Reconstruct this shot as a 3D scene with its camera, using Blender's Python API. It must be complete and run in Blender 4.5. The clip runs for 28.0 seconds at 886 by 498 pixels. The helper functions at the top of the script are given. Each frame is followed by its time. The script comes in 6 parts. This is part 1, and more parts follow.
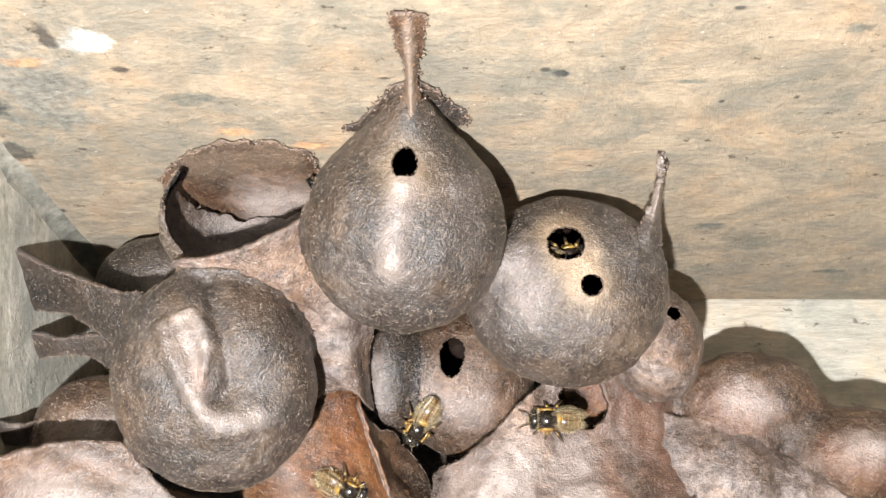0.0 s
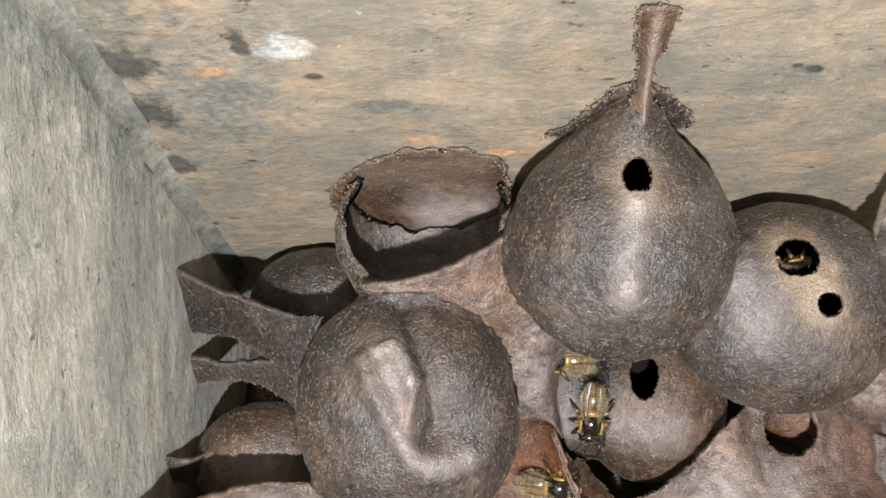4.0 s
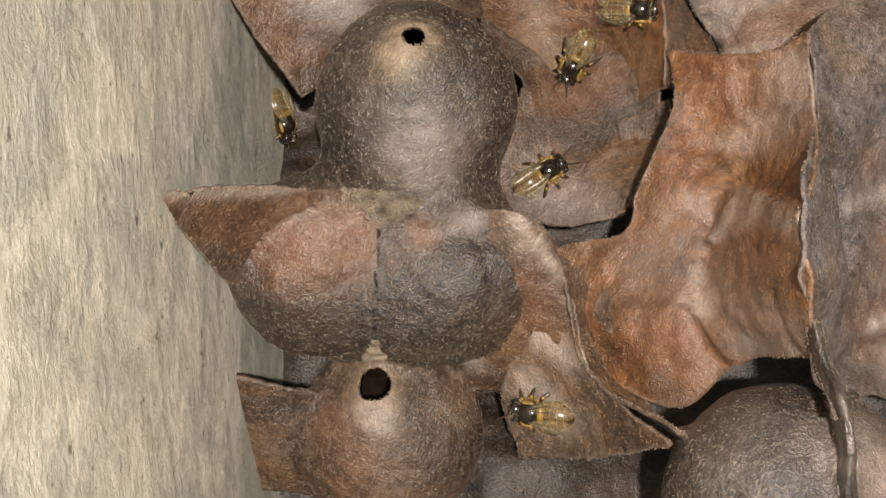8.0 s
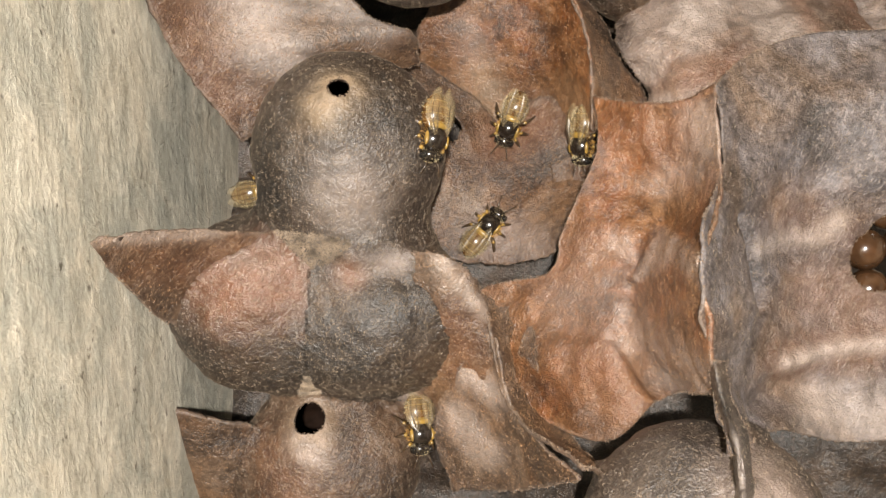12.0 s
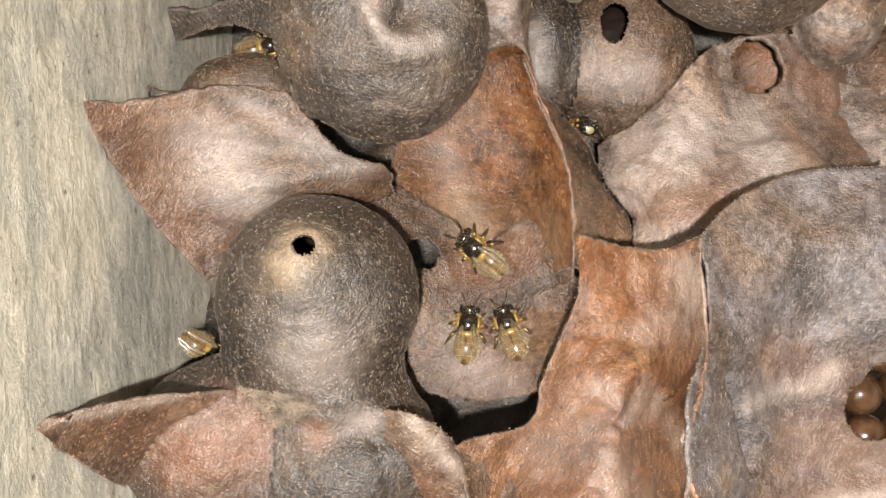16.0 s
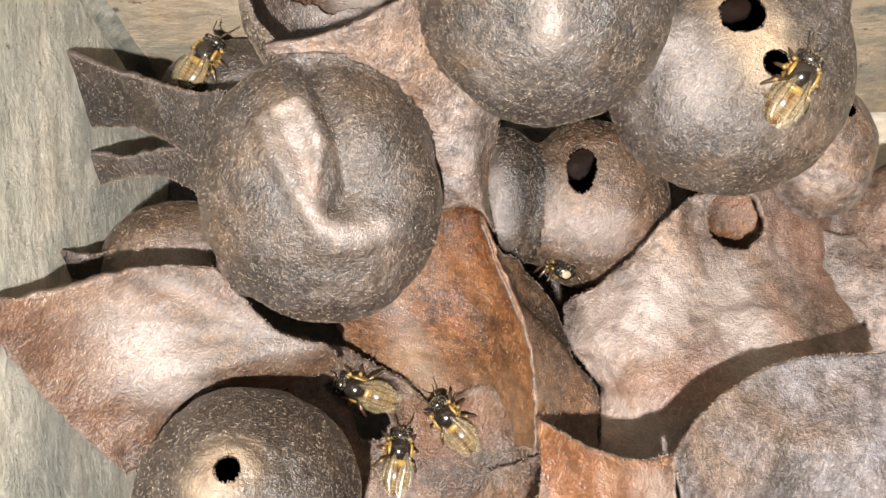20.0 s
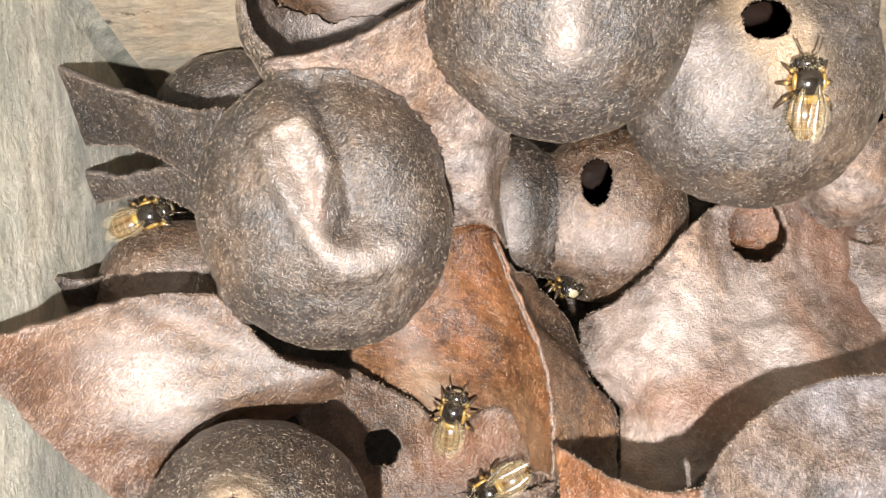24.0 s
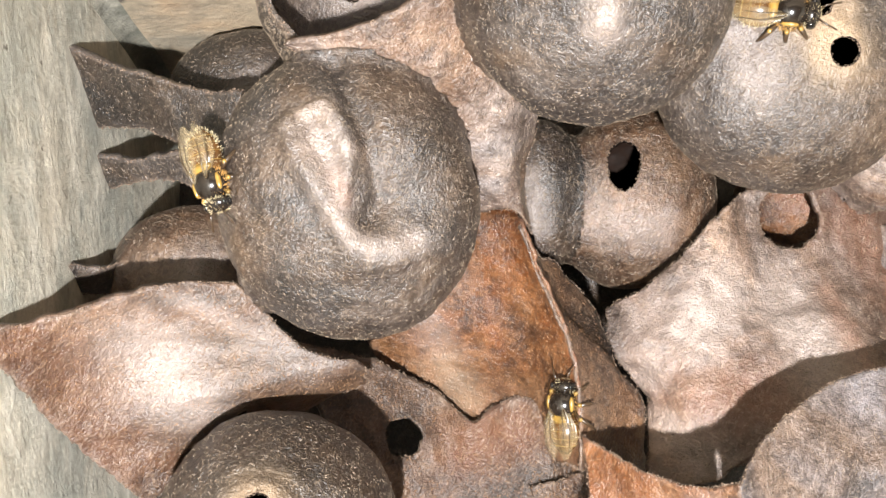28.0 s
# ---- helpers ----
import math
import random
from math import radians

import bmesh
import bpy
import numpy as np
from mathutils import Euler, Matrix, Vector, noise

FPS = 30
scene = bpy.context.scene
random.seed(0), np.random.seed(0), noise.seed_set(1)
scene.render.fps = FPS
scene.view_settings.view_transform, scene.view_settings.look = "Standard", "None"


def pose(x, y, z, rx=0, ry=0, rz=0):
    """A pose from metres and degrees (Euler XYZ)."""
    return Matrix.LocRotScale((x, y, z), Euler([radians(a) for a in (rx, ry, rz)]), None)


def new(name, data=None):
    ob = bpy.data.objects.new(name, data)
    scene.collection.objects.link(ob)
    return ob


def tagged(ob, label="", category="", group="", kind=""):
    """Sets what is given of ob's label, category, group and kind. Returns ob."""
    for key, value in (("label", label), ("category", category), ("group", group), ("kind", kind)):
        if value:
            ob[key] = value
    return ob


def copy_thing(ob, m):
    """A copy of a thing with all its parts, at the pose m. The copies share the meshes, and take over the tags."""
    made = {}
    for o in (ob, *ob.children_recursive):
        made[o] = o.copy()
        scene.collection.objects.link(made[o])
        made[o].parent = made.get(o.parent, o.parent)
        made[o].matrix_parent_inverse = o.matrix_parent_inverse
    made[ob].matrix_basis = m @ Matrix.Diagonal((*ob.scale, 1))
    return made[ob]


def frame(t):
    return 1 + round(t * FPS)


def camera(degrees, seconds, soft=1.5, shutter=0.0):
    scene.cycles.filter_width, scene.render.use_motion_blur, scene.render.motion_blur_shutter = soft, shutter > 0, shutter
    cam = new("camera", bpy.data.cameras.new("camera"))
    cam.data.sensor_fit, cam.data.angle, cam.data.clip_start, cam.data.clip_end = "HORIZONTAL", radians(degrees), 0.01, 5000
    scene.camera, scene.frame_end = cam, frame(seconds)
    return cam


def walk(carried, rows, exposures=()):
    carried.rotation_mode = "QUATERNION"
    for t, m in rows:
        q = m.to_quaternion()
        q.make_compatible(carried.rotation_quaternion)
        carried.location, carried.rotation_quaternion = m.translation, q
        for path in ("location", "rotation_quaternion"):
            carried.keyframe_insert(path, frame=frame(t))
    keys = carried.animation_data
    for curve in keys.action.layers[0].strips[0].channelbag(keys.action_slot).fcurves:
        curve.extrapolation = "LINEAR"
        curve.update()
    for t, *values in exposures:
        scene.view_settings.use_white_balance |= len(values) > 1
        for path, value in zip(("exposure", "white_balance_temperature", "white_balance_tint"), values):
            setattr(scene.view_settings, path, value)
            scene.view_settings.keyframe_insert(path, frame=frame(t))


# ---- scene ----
import collections
import itertools

from mathutils.bvhtree import BVHTree

# A stingless bees' nest in an open wooden box: wax honey pots, wax sheets and bees.
# Lengths in the tables below are millimetres; the world is in metres.
MM = 0.001
TILT = -66.0
NEST = pose(0, 0, 0.185, TILT, 0, 0)
cam = camera(50.13, 28.0, soft=1.5)
PATH = [
    (0, -0.13, 0.01, 0.10, 0.421, 0.312, -0.066),
    (0.5, 2.49, 5.17, 5.07, 0.236, -0.300, 0.026),
    (1, 1.77, 10.80, 1.98, 0.813, -1.357, 0.210),
    (1.5, -5.19, 13.75, 1.96, 1.813, -1.870, 0.126),
    (2, -13.66, 13.85, 4.38, 2.112, -1.718, 0.676),
    (2.5, -19.49, 7.73, 8.44, 2.464, -1.455, 0.762),
    (4.5, -20.91, 13.39, 5.25, 2.711, -1.546, 0.953),
    (5, -20.94, 13.89, 4.88, 2.382, -2.364, 0.973),
    (5.5, -22.51, 10.07, -0.55, 1.812, -3.324, 1.072),
    (6, -26.05, 6.52, -15.01, 1.962, -4.965, 1.297),
    (6.5, -29.23, 1.01, -32.30, 2.645, -6.995, 1.652),
    (7, -29.17, -1.36, -39.37, 2.668, -8.070, 1.350),
    (7.5, -30.30, 1.04, -44.46, 2.523, -9.025, 1.487),
    (8, -30.84, 2.67, -47.09, 2.373, -9.577, 1.758),
    (8.5, -29.55, -0.70, -46.56, 2.415, -9.308, 1.755),
    (9, -29.15, -0.88, -48.56, 2.426, -9.245, 1.705),
    (9.5, -25.97, -1.53, -46.87, 2.426, -8.637, 1.538),
    (10, -25.19, -1.09, -47.30, 2.464, -8.501, 1.522),
    (10.5, -25.33, -1.24, -48.03, 2.632, -8.611, 1.708),
    (11, -24.32, -0.55, -47.24, 2.548, -8.583, 1.725),
    (11.5, -23.51, -1.40, -46.56, 2.560, -8.488, 1.791),
    (12, -21.61, -1.32, -44.49, 2.551, -8.210, 1.725),
    (12.5, -21.01, 0.21, -43.37, 2.458, -8.044, 1.640),
    (14.5, -17.79, 7.00, -40.32, 2.959, -7.977, 1.747),
    (15, -17.20, 5.94, -36.65, 2.916, -7.570, 1.999),
    (15.5, -18.28, 6.08, -34.47, 2.693, -7.300, 1.980),
    (16, -18.71, 6.31, -30.30, 2.347, -6.810, 1.916),
    (16.5, -17.50, 8.24, -25.91, 2.129, -6.698, 1.905),
    (17, -15.99, 11.20, -23.65, 1.991, -6.641, 1.963),
    (17.5, -19.02, 18.98, -18.00, 1.906, -6.224, 1.821),
    (18, -18.94, 25.23, -13.29, 1.446, -5.944, 1.322),
    (18.5, -18.13, 24.27, -10.56, 1.153, -6.001, 1.014),
    (19, -16.83, 23.23, -11.66, 1.008, -6.318, 0.984),
    (19.5, -17.46, 20.82, -11.85, 1.114, -6.409, 1.082),
    (20, -15.70, 20.18, -11.18, 0.852, -6.510, 1.466),
    (20.5, -14.84, 20.40, -10.86, 1.107, -6.550, 1.642),
    (21, -14.54, 20.70, -9.85, 1.200, -6.602, 1.674),
    (21.5, -14.62, 21.47, -9.29, 0.791, -6.821, 1.713),
    (23.5, -15.12, 24.30, -8.10, 0.902, -7.150, 2.253),
    (24, -16.41, 25.32, -8.16, 0.994, -7.214, 2.373),
    (24.5, -17.60, 26.59, -7.95, 0.957, -7.339, 2.449),
    (25, -17.27, 28.05, -7.18, 0.810, -7.392, 2.427),
    (25.5, -18.03, 29.74, -6.00, 0.832, -7.591, 2.249),
    (26, -18.56, 30.13, -5.71, 1.016, -7.844, 2.359),
    (26.5, -18.38, 29.33, -4.87, 0.889, -7.802, 2.481),
    (27, -18.64, 29.33, -5.07, 0.914, -7.866, 2.447),
    (27.5, -18.97, 29.35, -5.91, 0.964, -8.254, 2.408),
    (28, -19.05, 28.42, -7.68, 1.069, -8.469, 2.356),
]
EXPOSURES = [(0.0, 0.78, 6000, 10), (1.0, 0.58, 6050, 10), (2.5, 0.5, 6050, 10), (4.5, 0.0, 5750, 10), (5.5, 0.08, 5800, 10), (6.0, 0.32, 6050, 10), (6.5, -0.05, 6400, 10), (7.0, -0.38, 6700, 10),
             (8.0, -0.3, 6800, 10), (9.0, -0.2, 6850, 10), (12.5, 0.14, 6800, 10), (15.0, 0.34, 6650, 10), (16.0, 0.38, 6550, 10), (18.0, 0.7, 6250, 10), (19.0, 0.72, 6300, 10), (20.5, 0.74, 6300, 10), (24.0, 0.92, 6200, 10), (28.0, 0.85, 6200, 10)]
walk(cam, [(t, NEST @ pose(x * MM, y * MM, z * MM, 90 + pitch, roll, yaw)) for t, x, y, z, yaw, pitch, roll in PATH], EXPOSURES)

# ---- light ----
# fixed stand-in for the lamp that moves beside the lens, the only strong light; a dim sky beyond
lamp = new("stand_in_lamp", bpy.data.lights.new("stand_in_lamp", "POINT"))
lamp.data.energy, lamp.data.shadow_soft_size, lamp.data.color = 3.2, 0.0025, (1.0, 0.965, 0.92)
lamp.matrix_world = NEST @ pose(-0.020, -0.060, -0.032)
world = bpy.data.worlds.new("sky")
scene.world = world
world.use_nodes = True
sky = world.node_tree.nodes.new("ShaderNodeTexSky")
sky.sky_type, sky.sun_disc, sky.sun_elevation, sky.sun_rotation = "NISHITA", False, radians(50), radians(200)
world.node_tree.links.new(sky.outputs["Color"], world.node_tree.nodes["Background"].inputs["Color"])
world.node_tree.nodes["Background"].inputs["Strength"].default_value = 0.0035


# ---- materials ----
def tree(name):
    m = bpy.data.materials.new(name)
    m.use_nodes = True
    return m, m.node_tree, m.node_tree.nodes["Principled BSDF"]


def add(nt, kind, **values):
    n = nt.nodes.new(kind)
    for key, value in values.items():
        n.inputs[key].default_value = value
    return n


def ramp(nt, source, stops):
    n = nt.nodes.new("ShaderNodeValToRGB")
    e = n.color_ramp.elements
    while len(e) < len(stops):
        e.new(0.5)
    for k, (at, c) in zip(e, stops):
        k.position, k.color = at, (*c, 1)
    nt.links.new(source, n.inputs["Fac"])
    return n.outputs["Color"]


def mixed(nt, fac, a, b, how="MIX"):
    n = nt.nodes.new("ShaderNodeMix")
    n.data_type, n.blend_type = "RGBA", how
    for socket, value in ((n.inputs[0], fac), (n.inputs[6], a), (n.inputs[7], b)):
        if isinstance(value, bpy.types.NodeSocket):
            nt.links.new(value, socket)
        else:
            socket.default_value = value if isinstance(value, float) else (*value, 1)
    return n.outputs[2]


def coords(nt, scale=(1, 1, 1), turn=(0, 0, 0)):
    g = nt.nodes.new("ShaderNodeNewGeometry")
    spin = nt.nodes.new("ShaderNodeMapping")
    spin.inputs["Rotation"].default_value = [radians(a) for a in turn]
    nt.links.new(g.outputs["Position"], spin.inputs["Vector"])
    m = nt.nodes.new("ShaderNodeMapping")
    m.inputs["Scale"].default_value = scale
    nt.links.new(spin.outputs["Vector"], m.inputs["Vector"])
    return m.outputs["Vector"]


def noise_of(nt, vec, scale, detail=4.0, rough=0.55, warp=0.0):
    n = add(nt, "ShaderNodeTexNoise", Scale=scale, Detail=detail, Roughness=rough, Distortion=warp)
    nt.links.new(vec, n.inputs["Vector"])
    return n.outputs["Fac"]


def wax(name, dark, mid, light, rough=0.42, gloss=0.5, fibre=0.5):
    """Cerumen: brown wax and resin, kneaded with short plant fibres."""
    m, nt, b = tree(name)
    blotch = noise_of(nt, coords(nt), 105.0, 6.0, 0.62, 0.5)
    base = ramp(nt, blotch, [(0.34, dark), (0.50, mid), (0.67, light)])
    warm = ramp(nt, noise_of(nt, coords(nt, (1, 1, 1), (40, 20, 10)), 75.0, 4.0, 0.6, 0.8), [(0.40, (1.12, 0.95, 0.74)), (0.50, (1, 1, 1)), (0.62, (0.90, 1.0, 1.12))])
    base = mixed(nt, 1.0, base, warm, "MULTIPLY")
    grain = None
    for turns in ((15, 20, 30), (-50, 25, 100), (70, -35, -25), (10, 75, 60)):
        layer = noise_of(nt, coords(nt, (1, 0.24, 0.5), turns), 4000.0, 1.5, 0.5, 0.4)
        grain = layer if grain is None else mixed(nt, 1.0, grain, layer, "LIGHTEN")
    strokes = ramp(nt, grain, [(0.60, (0, 0, 0)), (0.74, (1, 1, 1))])
    pale = [min(1.0, a + 1.7 * v) for a, v in zip((0.10, 0.078, 0.052), light)]
    n = nt.nodes.new("ShaderNodeMath")
    n.operation = "MULTIPLY"
    n.inputs[1].default_value = fibre
    nt.links.new(strokes, n.inputs[0])
    colour = mixed(nt, n.outputs[0], base, pale)
    fleck = ramp(nt, noise_of(nt, coords(nt), 900.0, 3.0, 0.7), [(0.36, (0.40, 0.37, 0.35)), (0.54, (1.08, 1.08, 1.08))])
    colour = mixed(nt, 0.85, colour, fleck, "MULTIPLY")
    mild = nt.nodes.new("ShaderNodeMath")
    mild.operation = "MULTIPLY"
    mild.inputs[1].default_value = 0.3
    nt.links.new(strokes, mild.inputs[0])
    at = nt.nodes.new("ShaderNodeAttribute")
    at.attribute_name = "wax_kind_and_sheen"
    split = nt.nodes.new("ShaderNodeSeparateColor")
    nt.links.new(at.outputs["Color"], split.inputs["Color"])
    # fresh, rusty and pale tones; the pale one doubles as painted sheen
    for n, tone in enumerate(((0.33, 0.225, 0.125), (0.165, 0.064, 0.029), (0.44, 0.365, 0.325))):
        soft = ramp(nt, noise_of(nt, coords(nt), 700.0, 3.0, 0.6), [(0.25, (0.7,) * 3), (0.7, (1.12,) * 3)])
        tone = mixed(nt, 1.0, tone, soft, "MULTIPLY")
        tone = mixed(nt, mild.outputs[0], tone, (0.46, 0.36, 0.26))
        colour = mixed(nt, split.outputs[n], colour, tone)
    nt.links.new(colour, b.inputs["Base Color"])
    b.inputs["Specular IOR Level"].default_value = gloss
    r = ramp(nt, blotch, [(0.3, (rough + 0.18,) * 3), (0.7, (rough + 0.04,) * 3)])
    smooth = nt.nodes.new("ShaderNodeMath")
    smooth.operation, smooth.use_clamp = "MULTIPLY_ADD", True
    smooth.inputs[1].default_value = -0.12
    nt.links.new(split.outputs[2], smooth.inputs[0])
    nt.links.new(r, smooth.inputs[2])
    nt.links.new(smooth.outputs[0], b.inputs["Roughness"])
    lumps = noise_of(nt, coords(nt), 300.0, 3.0, 0.5)
    b1 = add(nt, "ShaderNodeBump", Strength=0.25, Distance=0.0010)
    b2 = add(nt, "ShaderNodeBump", Strength=1.0, Distance=0.00025)
    nt.links.new(lumps, b1.inputs["Height"])
    nt.links.new(grain, b2.inputs["Height"])
    nt.links.new(b1.outputs["Normal"], b2.inputs["Normal"])
    b3 = add(nt, "ShaderNodeBump", Strength=0.7, Distance=0.0003)
    nt.links.new(noise_of(nt, coords(nt, (1, 1, 1), (20, 60, 30)), 2600.0, 3.0, 0.7), b3.inputs["Height"])
    nt.links.new(b2.outputs["Normal"], b3.inputs["Normal"])
    nt.links.new(b3.outputs["Normal"], b.inputs["Normal"])
    return m


def wood(name, along, tones, stain, spots=(), warmth=1.0, turn=(0, 0, 0)):
    """Weathered raw board; along: the scale of the grain on each axis."""
    m, nt, b = tree(name)
    vec = coords(nt, along, turn)
    grain = noise_of(nt, vec, 240.0, 8.0, 0.74, 0.25)
    base = ramp(nt, grain, [(0.28, tones[0]), (0.45, tones[1]), (0.6, tones[2]), (0.75, tones[3])])
    patch = ramp(nt, noise_of(nt, coords(nt, tuple(0.35 + 0.65 * v for v in along), turn), 62.0, 8.0, 0.72, 0.8), [(0.45, (0, 0, 0)), (0.57, (1, 1, 1))])
    n = nt.nodes.new("ShaderNodeMath")
    n.operation = "MULTIPLY"
    n.inputs[1].default_value = 0.75
    nt.links.new(patch, n.inputs[0])
    colour = mixed(nt, n.outputs[0], base, stain)
    pits = ramp(nt, noise_of(nt, coords(nt, tuple(0.45 + 0.55 * v for v in along), turn), 620.0, 3.0, 0.7), [(0.27, (0.25, 0.22, 0.2)), (0.36, (1, 1, 1))])
    colour = mixed(nt, 0.85, colour, pits, "MULTIPLY")
    for place, wide, tone in spots:
        g = nt.nodes.new("ShaderNodeNewGeometry")
        d = nt.nodes.new("ShaderNodeVectorMath")
        d.operation = "SUBTRACT"
        nt.links.new(g.outputs["Position"], d.inputs[0])
        d.inputs[1].default_value = [v * MM for v in place]
        sc = nt.nodes.new("ShaderNodeVectorMath")
        sc.operation = "DIVIDE"
        nt.links.new(d.outputs[0], sc.inputs[0])
        sc.inputs[1].default_value = [v * MM for v in wide]
        ln = nt.nodes.new("ShaderNodeVectorMath")
        ln.operation = "LENGTH"
        nt.links.new(sc.outputs[0], ln.inputs[0])
        wob = nt.nodes.new("ShaderNodeMath")
        wob.operation = "ADD"
        nt.links.new(ln.outputs["Value"], wob.inputs[0])
        nt.links.new(noise_of(nt, coords(nt), 450.0, 4.0, 0.65), wob.inputs[1])
        fac = ramp(nt, wob.outputs[0], [(0.75, (0.85,) * 3), (1.0, (0.0,) * 3)])
        tone = mixed(nt, 0.8, tone, ramp(nt, noise_of(nt, coords(nt), 800.0, 4.0, 0.7), [(0.35, (0.45,) * 3), (0.6, (1.1,) * 3)]), "MULTIPLY")
        colour = mixed(nt, fac, colour, tone)
    specks = ramp(nt, noise_of(nt, coords(nt, (1, 1, 1), (30, 50, 10)), 1300.0, 2.0, 0.6), [(0.70, (0, 0, 0)), (0.82, (0.7, 0.7, 0.7))])
    colour = mixed(nt, specks, colour, (0.70, 0.67, 0.60))
    blush = ramp(nt, noise_of(nt, coords(nt, (1, 1, 1), (70, 10, 40)), 95.0, 5.0, 0.65, 0.5), [(0.36, (0.78, 0.81, 0.82)), (0.5, (0.98, 0.98, 0.97)), (0.66, (1.10, 1.0, 0.90))])
    colour = mixed(nt, warmth, colour, blush, "MULTIPLY")
    fuzz = ramp(nt, noise_of(nt, vec, 1500.0, 3.0, 0.7), [(0.35, (0.72, 0.7, 0.68)), (0.65, (1.12, 1.1, 1.06))])
    colour = mixed(nt, 0.55, colour, fuzz, "MULTIPLY")
    nt.links.new(colour, b.inputs["Base Color"])
    b.inputs["Roughness"].default_value = 0.8
    b.inputs["Specular IOR Level"].default_value = 0.25
    bump = add(nt, "ShaderNodeBump", Strength=0.8, Distance=0.0008)
    nt.links.new(grain, bump.inputs["Height"])
    nt.links.new(bump.outputs["Normal"], b.inputs["Normal"])
    return m


def plain(name, colour, rough=0.5, gloss=0.5, vary=0.25, scale=1200.0):
    m, nt, b = tree(name)
    n = noise_of(nt, coords(nt), scale, 4.0)
    c = ramp(nt, n, [(0.3, [v * (1 - vary) for v in colour]), (0.7, [min(1, v * (1 + vary)) for v in colour])])
    nt.links.new(c, b.inputs["Base Color"])
    b.inputs["Roughness"].default_value, b.inputs["Specular IOR Level"].default_value = rough, gloss
    return m


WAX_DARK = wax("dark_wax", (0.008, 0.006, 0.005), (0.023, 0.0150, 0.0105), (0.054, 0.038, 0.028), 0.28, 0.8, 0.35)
WAX_GREY = wax("grey_brown_wax", (0.013, 0.010, 0.008), (0.038, 0.0275, 0.022), (0.088, 0.067, 0.054), 0.29, 0.8, 0.35)
WAX_BROWN = wax("brown_wax", (0.020, 0.010, 0.005), (0.062, 0.033, 0.018), (0.142, 0.090, 0.058), 0.29, 0.78, 0.3)
WAX_RUST = wax("rust_brown_wax", (0.038, 0.013, 0.004), (0.120, 0.045, 0.013), (0.205, 0.098, 0.043), 0.27, 0.78, 0.25)
WAX_PALE = wax("pale_pinkish_wax", (0.042, 0.025, 0.017), (0.115, 0.075, 0.055), (0.265, 0.203, 0.167), 0.29, 0.72, 0.22)
WAX_MAUVE = wax("purple_brown_wax", (0.035, 0.026, 0.022), (0.093, 0.072, 0.066), (0.188, 0.158, 0.150), 0.33, 0.68, 0.3)
CELL = plain("glossy_cell_wax", (0.050, 0.024, 0.011), 0.22, 0.65, 0.45, 500.0)
# honey-dark inner wax, near black: shade inside the holes put into its colour
INNER_SHADE = plain("shade_darkened_honey_wax", (0.010, 0.005, 0.003), 0.6, 0.12, 0.4, 500.0)
WARM_FIBRE = plain("brown_plant_fibre", (0.19, 0.105, 0.052), 0.5, 0.4, 0.6, 700.0)
FIBRE = plain("pale_plant_fibre", (0.165, 0.125, 0.088), 0.5, 0.4, 0.6, 700.0)
CRUMB = plain("crumbly_wax", (0.17, 0.12, 0.085), 0.6, 0.35, 0.45, 900.0)
